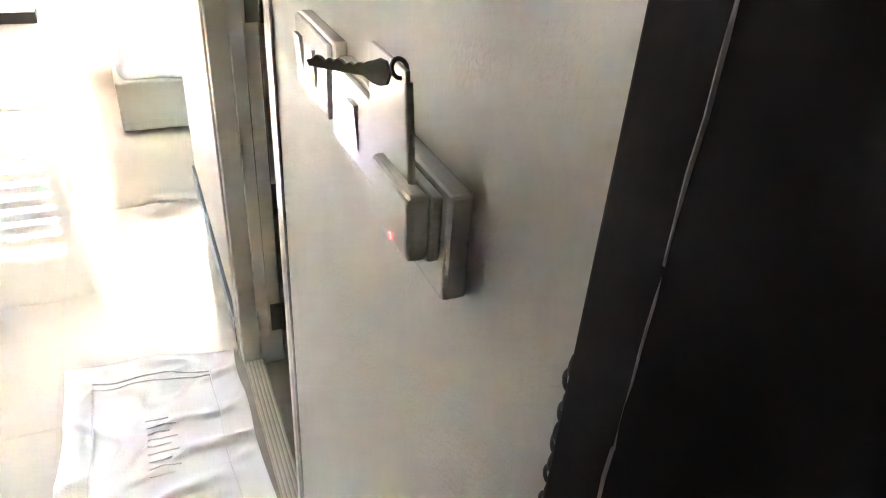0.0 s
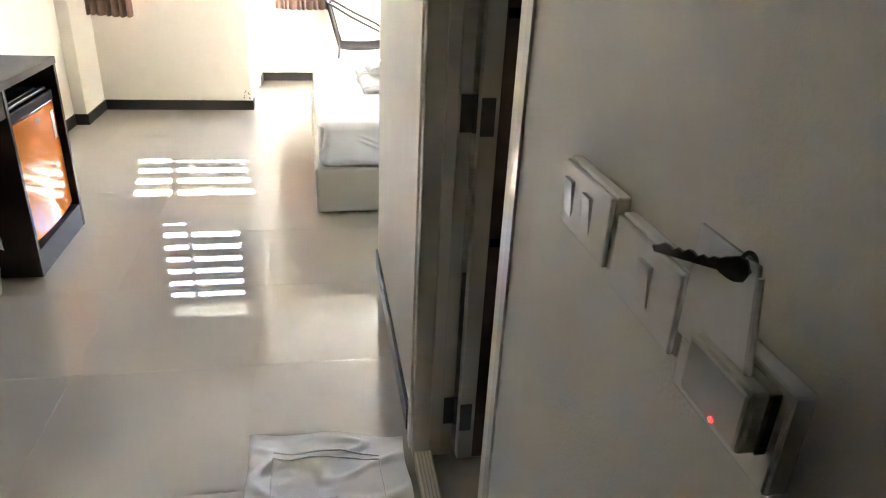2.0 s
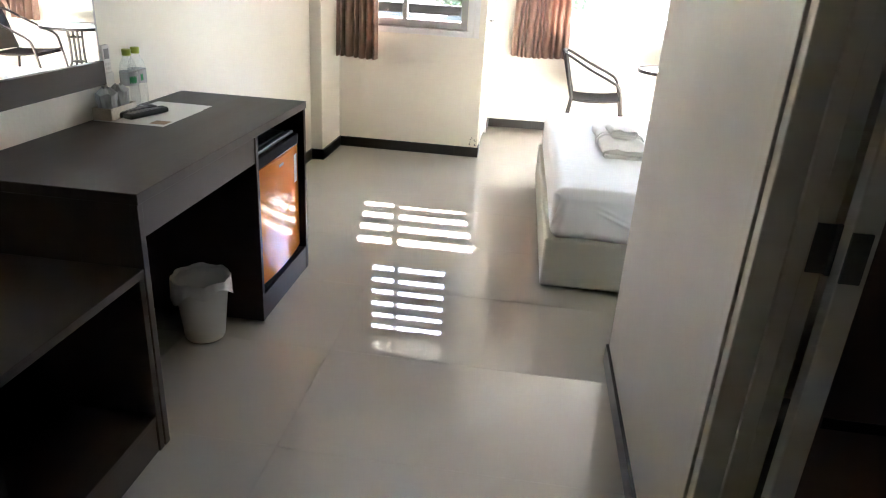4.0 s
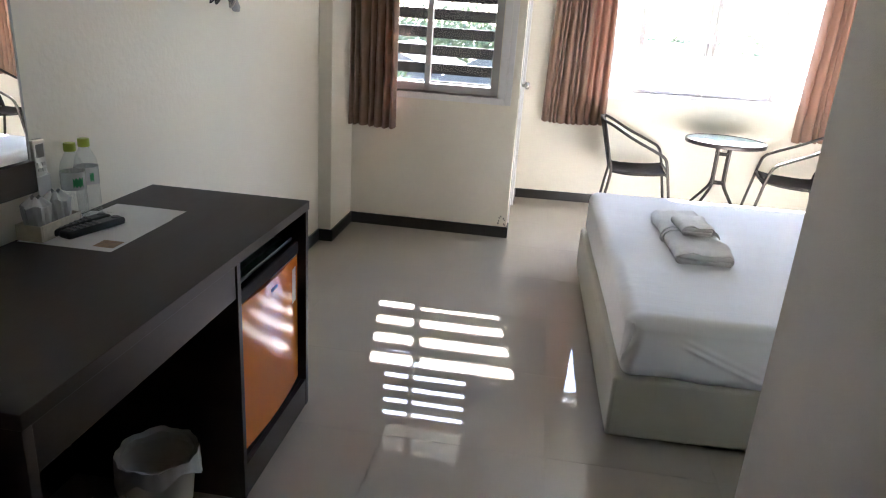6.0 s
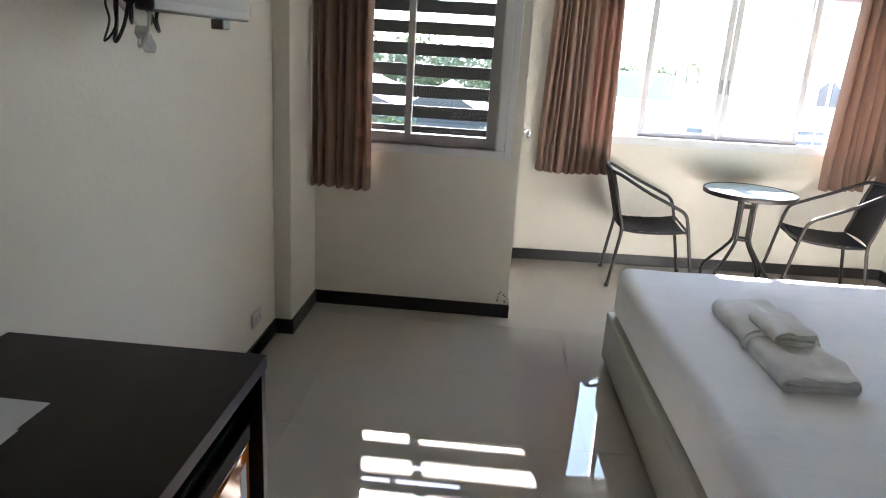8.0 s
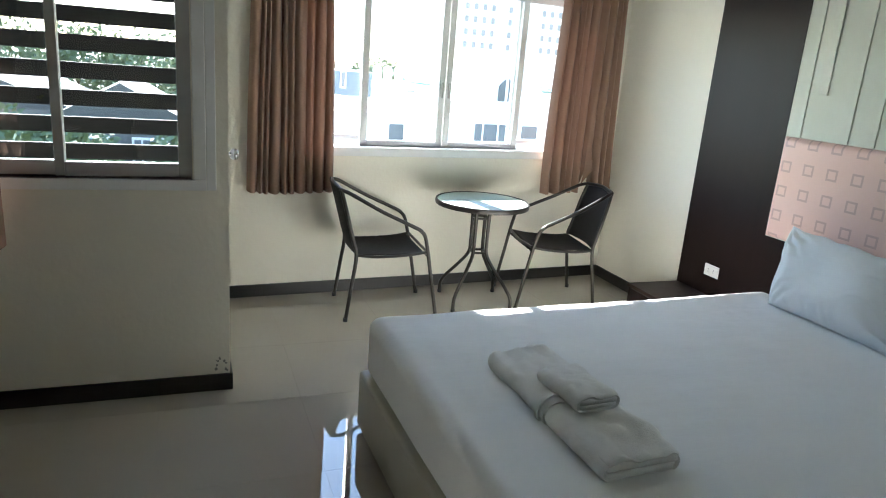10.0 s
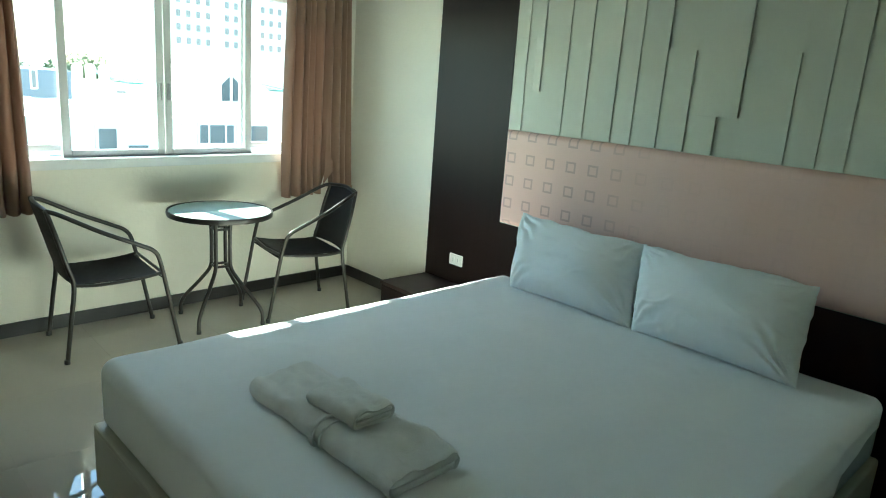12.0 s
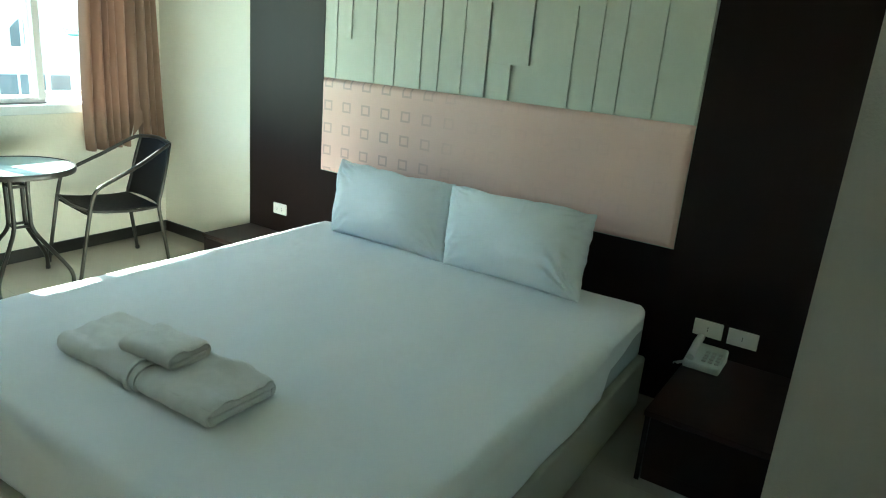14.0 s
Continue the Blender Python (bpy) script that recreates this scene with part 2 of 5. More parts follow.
RED_LED.node_tree.nodes["Principled BSDF"].inputs["Emission Color"].default_value = (1, 0.05, 0.04, 1)
RED_LED.node_tree.nodes["Principled BSDF"].inputs["Emission Strength"].default_value = 0.03


# ---------------------------------------------------------------- mesh helpers
def thing(name, at=(0, 0, 0), label="", category="", group="", kind=""):
    ob = new(name)
    ob.location = at
    ob.empty_display_size = 0.05
    return tagged(ob, label, category, group, kind)


def finish(name, bm, mat, smooth=False):
    me = bpy.data.meshes.new(name)
    bmesh.ops.recalc_face_normals(bm, faces=bm.faces)
    if smooth:
        for f in bm.faces:
            f.smooth = True
    bm.to_mesh(me)
    bm.free()
    me.materials.append(mat)
    if smooth:
        me.set_sharp_from_angle(angle=radians(42))
    return me


def origin(ob):
    return Matrix() if ob.parent else Matrix.Translation(ob.location)


def part(name, bm, mat, parent, label="", smooth=False):
    """One mesh, given in world metres, under a thing or a part."""
    ob = new(name, finish(name, bm, mat, smooth))
    if parent:
        ob.parent = parent
        ob.matrix_parent_inverse = origin(parent).inverted()
    return tagged(ob, label)


def single(name, bm, mat, label="", category="", group="", kind="", smooth=False):
    return tagged(new(name, finish(name, bm, mat, smooth)), label, category, group, kind)


def box(x0, y0, z0, x1, y1, z1, bevel=0.0, bm=None, seg=2):
    bm = bm or bmesh.new()
    r = bmesh.ops.create_cube(bm, size=1)
    vs = r["verts"]
    for v in vs:
        v.co = Vector(((x0 + x1) / 2 + v.co.x * (x1 - x0), (y0 + y1) / 2 + v.co.y * (y1 - y0), (z0 + z1) / 2 + v.co.z * (z1 - z0)))
    if bevel:
        es = {e for v in vs for e in v.link_edges}
        bmesh.ops.bevel(bm, geom=list(es), offset=bevel, segments=seg, profile=0.5, affect="EDGES")
    return bm


def lathe(profile, n=24, at=(0, 0, 0), bm=None, axis="z"):
    """A turned body from (radius, height) pairs."""
    bm = bm or bmesh.new()
    rings = []
    for r, h in profile:
        ring = []
        for k in range(n):
            a = 2 * math.pi * k / n
            p = Vector((r * math.cos(a), r * math.sin(a), h))
            if axis == "x":
                p = Vector((p.z, p.x, p.y))
            if axis == "y":
                p = Vector((p.x, p.z, p.y))
            ring.append(bm.verts.new(p + Vector(at)))
        rings.append(ring)
    for a, b in zip(rings, rings[1:]):
        for k in range(n):
            bm.faces.new((a[k], a[(k + 1) % n], b[(k + 1) % n], b[k]))
    for ring in (rings[0], rings[-1]):
        if (ring[0].co - ring[n // 2].co).length > 1e-4:
            bm.faces.new(ring)
    return bm


def smooth_path(points, steps=6):
    """Catmull-Rom through points."""
    ps = [Vector(p) for p in points]
    ps = [ps[0] * 2 - ps[1], *ps, ps[-1] * 2 - ps[-2]]
    out = []
    for a, b, c, d in zip(ps, ps[1:], ps[2:], ps[3:]):
        for k in range(steps):
            t = k / steps
            out.append(0.5 * (2 * b + (c - a) * t + (2 * a - 5 * b + 4 * c - d) * t * t + (3 * b - a - 3 * c + d) * t ** 3))
    return out + [ps[-2]]


def tube(points, radius, n=8, bm=None):
    bm = bm or bmesh.new()
    ps = [Vector(p) for p in points]
    rings, up = [], Vector((0.31, 0.17, 0.93))
    for k, p in enumerate(ps):
        d = (ps[min(k + 1, len(ps) - 1)] - ps[max(k - 1, 0)]).normalized()
        u = d.cross(up)
        if u.length < 0.05:
            u = d.cross(Vector((1, 0, 0)))
        u.normalize()
        w = d.cross(u)
        up = u.cross(d)
        rings.append([bm.verts.new(p + radius * (math.cos(2 * math.pi * j / n) * u + math.sin(2 * math.pi * j / n) * w)) for j in range(n)])
    for a, b in zip(rings, rings[1:]):
        for j in range(n):
            bm.faces.new((a[j], a[(j + 1) % n], b[(j + 1) % n], b[j]))
    bm.faces.new(rings[0])
    bm.faces.new(rings[-1])
    return bm


def sheet(fn, nu, nv, thick=0.0, bm=None):
    """A surface fn(u, v) over 0..1, given thickness along its normals."""
    bm = bm or bmesh.new()
    g = [[bm.verts.new(fn(i / nu, j / nv)) for j in range(nv + 1)] for i in range(nu + 1)]
    for i in range(nu):
        for j in range(nv):
            bm.faces.new((g[i][j], g[i + 1][j], g[i + 1][j + 1], g[i][j + 1]))
    if thick:
        bmesh.ops.recalc_face_normals(bm, faces=bm.faces)
        bmesh.ops.solidify(bm, geom=list(bm.faces), thickness=thick)
    return bm


def wall_with_hole(axis, c0, c1, a0, a1, z0, z1, holes):
    """A wall between c0 and c1 across axis, from a0 to a1 along it, with openings (a0, a1, z0, z1) cut through. One mesh of butted blocks."""
    bm = bmesh.new()
    cuts_a = sorted({a0, a1, *[h[0] for h in holes], *[h[1] for h in holes]})
    for p, q in zip(cuts_a, cuts_a[1:]):
        zs = sorted((h[2], h[3]) for h in holes if h[0] <= p + 1e-6 and h[1] >= q - 1e-6)
        low = z0
        for s, e in [*zs, (z1, z1)]:
            if s > low:
                if axis == "y":
                    box(p, c0, low, q, c1, s, bm=bm)
                else:
                    box(c0, p, low, c1, q, s, bm=bm)
            low = e
    bmesh.ops.remove_doubles(bm, verts=bm.verts, dist=1e-5)
    seen = {}
    for f in list(bm.faces):
        key = tuple(round(c, 4) for c in f.calc_center_median())
        seen.setdefault(key, []).append(f)
    bmesh.ops.delete(bm, geom=[f for fs in seen.values() if len(fs) > 1 for f in fs], context="FACES")
    return bm


# ---------------------------------------------------------------- the room
LW, COL, SWY, RET, BWY, RW = -1.69, -1.60, 6.17, -0.455, 7.49, 2.41
CW, NOOK, ENT, H = 0.34, 3.17, 0.43, 2.62     # corridor wall, nook wall, entrance wall, ceiling

# the window wall runs a little out of square
SKEW_WALL = Matrix.Translation((1.0, BWY, 0)) @ Matrix.Rotation(radians(3.5), 4, "Z") @ Matrix.Translation((-1.0, -BWY, 0))


def on_window_wall(ob):
    ob.matrix_basis = SKEW_WALL @ ob.matrix_basis
    return ob


floor = single("floor", box(LW - 0.1, ENT - 0.13, -0.12, RW + 0.12, BWY + 0.30, -0.0007), GROUT, "beige polished tile floor with thin joints", "floor", kind="structure")
single("ceiling", box(LW - 0.12, -1.5, H, RW + 0.12, BWY + 0.22, H + 0.1), CEILING, "plain white painted ceiling", "ceiling", kind="structure")
single("wall_left", box(LW - 0.12, ENT, 0, LW, SWY, H), WALL, "cream painted plaster wall behind the desk", "wall", kind="structure")
single("wall_column", box(LW, 5.69, 0, COL, SWY, H, 0.006), WALL, "cream painted column beside the small window", "wall", kind="structure")
single("wall_small_window", wall_with_hole("y", SWY, SWY + 0.12, LW - 0.12, RET, 0, H, [(-1.42, -0.60, 0.975, 2.06)]), WALL, "cream painted wall under the small window", "wall", kind="structure")
single("wall_balcony_return", wall_with_hole("x", RET - 0.10, RET, SWY + 0.12, BWY + 0.14, 0, H, [(6.33, 7.13, 0.0, 2.05)]), WALL, "cream painted return wall with the balcony door", "wall", kind="structure")
on_window_wall(single("wall_back", wall_with_hole("y", BWY, BWY + 0.22, RET, RW + 0.12, 0, H, [(-0.06, 2.165, 0.955, 2.04)]), WALL, "cream painted wall under the wide window", "wall", kind="structure"))
single("wall_right", box(RW, NOOK, 0, RW + 0.12, BWY + 0.085, H), WALL, "cream painted wall at the bed's head", "wall", kind="structure")
single("wall_nook", box(CW + 0.1, NOOK - 0.1, 0, RW + 0.12, NOOK, H), WALL, "cream painted wall beside the bed", "wall", kind="structure")
single("wall_corridor", wall_with_hole("x", CW, CW + 0.1, ENT, NOOK, 0, H, [(1.16, 1.93, 0.0, 2.06)]), ROUGH_WALL, "cream corridor wall with rough patched plaster", "wall", kind="structure")
single("wall_entrance", wall_with_hole("y", ENT - 0.13, ENT, LW - 0.12, CW + 0.1, 0, H, [(-0.62, 0.34, 0.0, 2.08)]), WALL, "cream wall around the entrance door", "wall", kind="structure")

# unseen hall, added in dark paint to keep bounce light off the entrance
single("wall_hall", wall_with_hole("y", -1.5, -1.4, -1.4, 1.2, 0, H, []), HALL, "unseen dark hall wall added to limit bounce light", "wall", kind="structure")
single("wall_hall_side", box(-1.5, -1.4, 0, -1.4, ENT - 0.13, H), HALL, "unseen dark hall side wall added to limit bounce light", "wall", kind="structure")
single("wall_hall_end", box(1.2, -1.4, 0, 1.3, ENT - 0.13, H), HALL, "unseen dark hall end wall added to limit bounce light", "wall", kind="structure")
single("wall_hall_front", box(CW + 0.1, ENT - 0.13, 0, 1.2, ENT, H), HALL, "unseen dark hall front wall added to limit bounce light", "wall", kind="structure")
single("floor_hall", box(-1.4, -1.4, -0.12, 1.2, ENT - 0.13, -0.004), BROWN_TILE, "unseen brown hall floor, added", "floor", kind="structure")

# the dark bathroom
single("floor_bathroom", box(CW + 0.02, ENT, -0.1, RW, NOOK - 0.1, -0.002), BROWN_TILE, "brown tiled bathroom floor", "floor", kind="structure")
single("wall_bathroom_back", box(1.75, ENT, 0, 1.85, NOOK - 0.1, H), BATH_WALL, "dark tiled bathroom wall", "wall", kind="structure")
single("wall_bathroom_front", box(CW + 0.1, ENT, 0, 1.75, ENT + 0.05, H), BATH_WALL, "dark tiled bathroom side wall", "wall", kind="structure")

# skirting
BB, BT = 0.080, 0.012


def skirting(x0, y0, x1, y1):
    return single("baseboard", box(x0, y0, 0, x1, y1, BB, 0.002), SKIRT, "glossy black skirting board along the wall", "baseboard", kind="structure")


skirting(LW, 3.80, LW + BT, 5.69 - BT)
skirting(LW, 5.69 - BT, COL + BT, 5.69)
skirting(COL, 5.69, COL + BT, SWY - BT)
skirting(COL, SWY - BT, RET + BT, SWY)
skirting(RET, SWY, RET + BT, 6.29)
skirting(RET, 7.17, RET + BT, BWY - 0.101)
on_window_wall(skirting(RET + 0.001, BWY - BT, RW - 0.001, BWY))
skirting(RW - BT, 6.64, RW, BWY + 0.073)
skirting(CW - BT, 2.02, CW, NOOK + BT)
skirting(CW, NOOK, 2.0, NOOK + BT)


# ---------------------------------------------------------------- windows and doors
def bar(parent, name, x0, y0, z0, x1, y1, z1, mat=None, label=""):
    return part(name, box(x0, y0, z0, x1, y1, z1, 0.003), mat or ALU, parent, label)


def pane(parent, x0, x1, y, z0, z1):
    p = part("pane", box(x0, y, z0, x1, y + 0.004, z1), PANE, parent)
    p.visible_shadow = False
    return p


def wide_window():
    y0, y1 = BWY - 0.012, BWY + 0.13
    a, b, z0, z1 = -0.06, 2.165, 0.955, 2.04
    w = thing("window_1", ((a + b) / 2, BWY + 0.06, z0), "wide white aluminium sliding window with four lights", "window", kind="structure")
    bar(w, "window_sill", a - 0.04, y0, z0 - 0.045, b + 0.04, y1, z0 + 0.012)
    bar(w, "window_frame", a - 0.04, y0, z0 + 0.012, a + 0.03, y1, z1)
    bar(w, "window_frame", b - 0.03, y0, z0 + 0.012, b + 0.04, y1, z1)
    bar(w, "window_frame", a - 0.04, y0, z1 - 0.03, b + 0.04, y1 - 0.001, z1 + 0.04)
    # sashes: fixed outer pair behind, sliding inner pair in front
    for s0, s1, y, low in ((a + 0.03, 0.492, BWY + 0.10, 0.03), (1.548, b - 0.03, BWY + 0.10, 0.03), (0.437, 1.018, BWY + 0.065, 0.0), (1.022, 1.609, BWY + 0.065, 0.0)):
        t = 0.046
        c, d = z0 + 0.014 + low, z1 - 0.032
        sash = bar(w, "sash", s0, y, c, s0 + t, y + 0.028, d)
        for n, q in (("stile", (s1 - t, y, c, s1, y + 0.028, d)), ("rail", (s0 + t, y, c, s1 - t, y + 0.028, c + 0.038)), ("rail", (s0 + t, y, d - 0.038, s1 - t, y + 0.028, d))):
            bar(sash, n, *q)
        pane(sash, s0 + t, s1 - t, y + 0.012, c + 0.038, d - 0.038)
    bar(w, "track", 0.437, BWY + 0.05, z0 + 0.0125, 1.609, BWY + 0.064, z0 + 0.022, GREYALU, "dark grey track")
    for x in (0.995, 1.045):
        bar(w, "latch", x - 0.008, BWY + 0.052, 1.30, x + 0.008, BWY + 0.0645, 1.40, GREYALU, "grey pull latch")
    return on_window_wall(w)


def small_window():
    a, b, z0, z1 = -1.42, -0.595, 0.975, 2.06
    y0, y1 = SWY - 0.010, SWY + 0.115
    w = thing("window_2", ((a + b) / 2, SWY + 0.06, z0), "small grey-white aluminium sliding window onto the balcony", "window", kind="structure")
    bar(w, "window_sill", a - 0.05, y0, z0 - 0.045, b + 0.05, y1, z0)
    bar(w, "window_frame", a - 0.05, y0, z0, a, y1, z1)
    bar(w, "window_frame", b, y0, z0, b + 0.05, y1, z1)
    bar(w, "window_frame", a - 0.05, y0, z1 - 0.03, b + 0.05, y1 - 0.001, z1 + 0.04)
    bar(w, "architrave", b + 0.051, y0 + 0.004, z0 - 0.045, b + 0.09, SWY + 0.001, z1 + 0.04)
    for s0, s1, y, low in ((a, -1.072, SWY + 0.05, 0.004), (-1.107, b, SWY + 0.018, 0.004)):
        t = 0.036
        wide = 0.058 if s1 == b else 0.036
        c, d = z0 + low, z1 - 0.032
        sash = bar(w, "sash", s0, y, c, s0 + t, y + 0.026, d, GREYALU)
        for n, q in (("stile", (s1 - wide, y, c, s1, y + 0.026, d)), ("rail", (s0 + t, y, c, s1 - wide, y + 0.026, c + 0.06)), ("rail", (s0 + t, y, d - 0.04, s1 - wide, y + 0.026, d))):
            bar(sash, n, *q, GREYALU)
        pane(sash, s0 + t, s1 - wide, y + 0.012, c + 0.06, d - 0.04)


def balcony_door():
    d = thing("door_1", (RET, 6.73, 0), "closed white balcony door with a round chrome knob", "door", kind="structure")
    part("door_leaf", box(RET - 0.05, 6.365, 0.01, RET - 0.012, 7.095, 2.015, 0.003), ALU, d)
    for q in ((6.33, 6.365, 0, 2.05), (7.095, 7.13, 0, 2.05)):
        part("door_frame", box(RET - 0.10, q[0], q[2], RET + 0.008, q[1], q[3], 0.003), ALU, d)
    part("door_frame", box(RET - 0.10, 6.365, 2.015, RET + 0.008, 7.095, 2.05, 0.003), ALU, d)
    knob(d, (RET - 0.012, 6.42, 1.05), 1)


def knob(parent, at, side):
    prof = [(0.030, 0.0), (0.030, 0.006), (0.012, 0.010), (0.011, 0.030), (0.020, 0.036), (0.027, 0.048), (0.026, 0.060), (0.018, 0.068), (0.0005, 0.070)]
    part("door_knob", lathe([(r, h * side) for r, h in prof], 24, at, axis="x"), CHROME, parent, "round chrome knob", smooth=True)


wide_window()
small_window()
balcony_door()


# the dark entrance frame with a worn edge, and its door swung open
def entrance():
    d = thing("door_2", (-0.15, ENT, 0), "dark brown entrance door standing open in its worn frame", "door", kind="structure")
    c, fx = 0.406, 0.289
    fr = part("door_frame", box(fx, ENT - 0.14, 0, CW, c, 2.08), FRAME_DARK, d)
    rnd = random.Random(2)
    z = 0.05
    while z < 2.0:
        n = rnd.randint(3, 9)
        r = rnd.uniform(0.0004, 0.0009)
        part("worn_edge", tube([(fx + 0.0003 + rnd.uniform(-0.0005, 0.0004), c - 0.0002 + rnd.uniform(-0.0005, 0.0004), z + k * 0.012) for k in range(n)], r, 5), WORN_EDGE, fr, "scuffed pale edge")
        z += (n - 1) * 0.012 + rnd.choice((0.0, 0.0, 0.0, 0.004))
    part("casing", box(0.297, c + 0.0005, 0, CW - 0.0005, 0.4405, 2.12, 0.0015), FRAME_DARK, d)
    part("door_frame", box(-0.66, ENT - 0.14, 0, -0.615, ENT + 0.005, 2.08, 0.003), ESPRESSO, d)
    part("door_frame", box(-0.615, ENT - 0.14, 2.04, fx - 0.0005, ENT + 0.005, 2.08, 0.003), ESPRESSO, d)
    M = pose(-0.61, ENT + 0.012, 0, 0, 0, -7)
    bm = box(0.0, 0.0, 0.008, 0.036, 0.645, 2.03, 0.003)
    bmesh.ops.transform(bm, matrix=M, verts=bm.verts)
    leaf = part("door_leaf", bm, ESPRESSO, d)
    knob(leaf, tuple(M @ Vector((0.036, 0.592, 1.15))), 1)


entrance()


def door_chain():
    """A slack safety chain hung from an eye on the frame's side."""
    x, y, z = 0.3108, 0.4535, 1.217
    c = thing("door_chain", (x, y, z), "dark steel safety chain hanging on the entrance frame", "door chain")
    part("eye", tube(smooth_path([(x, 0.4407, z + 0.001), (x, y - 0.004, z + 0.001), (x, y, z - 0.003), (x, y - 0.004, z - 0.006)], 4), 0.0012, 6), BLACK, c, smooth=True)
    rnd = random.Random(12)
    for k in range(22):
        zc, a = z - 0.0060 - 0.0082 * k, radians(90 * (k % 2) + rnd.uniform(-18, 18) + 20)
        ring = []
        for j in range(17):
            b = 2 * math.pi * j / 16
            w = 0.0032 * math.cos(b)
            ring.append((x + w * math.cos(a), y + w * math.sin(a), zc + 0.0054 * math.sin(b)))
        part("link", tube(ring, 0.0010, 6), BLACK, c, smooth=True)


door_chain()


def bathroom_door():
    y0, y1 = 1.16, 1.93
    d = thing("door_3", (CW, 1.55, 0), "cream plastic bathroom door standing open into the dark", "door", kind="structure")
    for a, b, o in ((y0, y0 + 0.035, 0.002), (y1 - 0.035, y1, 0.008)):
        part("door_frame", box(CW - o, a, 0, CW + 0.108, b, 2.06, 0.003), PVC, d)
    part("architrave", box(CW - 0.014, y1 + 0.0005, 0, CW - 0.0005, y1 + 0.045, 2.10, 0.003), PVC, d)
    part("architrave", box(CW - 0.0045, y0 - 0.022, 0, CW - 0.0005, y0 - 0.0005, 2.10, 0.001), PLATE, d)
    part("door_frame", box(CW - 0.008, y0 + 0.035, 2.025, CW + 0.108, y1 - 0.035, 2.06, 0.003), PVC, d)
    part("door_stop", box(CW + 0.04, y1 - 0.047, 0.04, CW + 0.072, y1 - 0.0355, 2.02, 0.002), PVC, d)
    leaf = part("door_leaf", box(CW + 0.118, y1 - 0.072, 0.012, CW + 0.79, y1 - 0.037, 2.02, 0.003), PVC, d)
    part("face_board", box(CW + 0.162, y1 - 0.0745, 0.02, CW + 0.785, y1 - 0.0722, 2.01), DOOR_BROWN, leaf, "dark brown door face")
    for z in (0.70, 1.25):
        part("groove_bead", box(CW + 0.165, y1 - 0.0785, z, CW + 0.782, y1 - 0.0747, z + 0.022, 0.001), FRAME_DARK, leaf, "black bead across the door")
    for z in (0.165, 1.03, 1.80):
        h = part("hinge", box(CW + 0.078, y1 - 0.0405, z - 0.045, CW + 0.117, y1 - 0.0355, z + 0.045, 0.001), STEEL, d, "dull steel hinge")
        part("hinge_leaf", box(CW + 0.1185, y1 - 0.0775, z - 0.045, CW + 0.152, y1 - 0.0725, z + 0.045, 0.001), STEEL, h)
        part("pin", lathe([(0.005, z - 0.046), (0.005, z + 0.046)], 10, (CW + 0.113, y1 - 0.0405, 0)), STEEL, h)
    sill = part("threshold", box(CW - 0.006, y0 + 0.036, 0, CW + 0.048, y1 - 0.036, 0.022, 0.002), SILL, d, "striped beige threshold")
    for k in range(5):
        x = CW - 0.003 + k * 0.0102
        part("groove_strip", box(x, y0 + 0.04, 0.022, x + 0.0062, y1 - 0.04, 0.026, 0.001), PVC, sill)


bathroom_door()


# ---------------------------------------------------------------- curtains
def curtain(name, x0, x1, y, z0, z1, folds, label, flare=0.0, seed=1, group="", slit=None):
    rnd = random.Random(seed)
    ph = [rnd.uniform(0, 6.28) for _ in range(4)]
    widths = [rnd.uniform(0.55, 1.5) for _ in range(folds)]
    cum = [0.0]
    for w in widths:
        cum.append(cum[-1] + w / sum(widths))
    depth = [rnd.uniform(0.6, 1.25) for _ in range(folds + 1)]

    def fn(u, v):
        k = min(folds - 1, int(u * folds))
        f = u * folds - k
        s = cum[k] + (cum[k + 1] - cum[k]) * f + 0.006 * (1 - v) * math.sin(11 * u + ph[0])
        d = 0.036 * (depth[k] * (1 - f) + depth[k + 1] * f) * (0.8 + 0.2 * v)
        hump = math.sin(math.pi * f) ** 0.75 if 0 < f < 1 else 0.0
        lean = 0.35 * (f - 0.5) * (depth[k] - 0.9)
        x = x0 + (x1 - x0) * s + flare * (1 - v) * (u - 0.5) + 0.02 * lean * hump + 0.004 * math.sin(4 * v + ph[1] + 9 * u)
        yy = y + d * (0.9 - 1.9 * hump) + 0.006 * math.sin(3 * v + ph[3] + 6 * u) + 0.003 * math.sin(23 * u + 5 * v)
        z = z0 + (z1 - z0) * v + (0.006 * math.sin(5 * u + ph[2]) - 0.008 * hump) * (1 - v)
        if slit:
            # the cloth parts over the chair back: the hem gapes in a narrow wedge
            centre, half, tall = slit
            wedge = max(0.0, 1 - abs(u - centre) / half)
            z += tall * wedge * (1 - v) ** 3
            x += 0.03 * (1 - v) ** 6 * math.copysign(1, u - centre) * math.exp(-abs(u - centre) / 0.08)
            yy -= 0.02 * (1 - v) ** 8
        return (x, yy, z)

    c = thing(name, ((x0 + x1) / 2, y, z0), label, "curtain", group)
    part("cloth", sheet(fn, folds * 12, 16, 0.002), CURTAIN, c, smooth=True)

    def hem(u, v):
        x, yy, z = fn(u, 0)
        return (x, yy - 0.004, z + 0.0005 + v * 0.05)

    part("hem", sheet(hem, folds * 12, 1, 0.0015), CURTAIN, c, smooth=True)
    return c


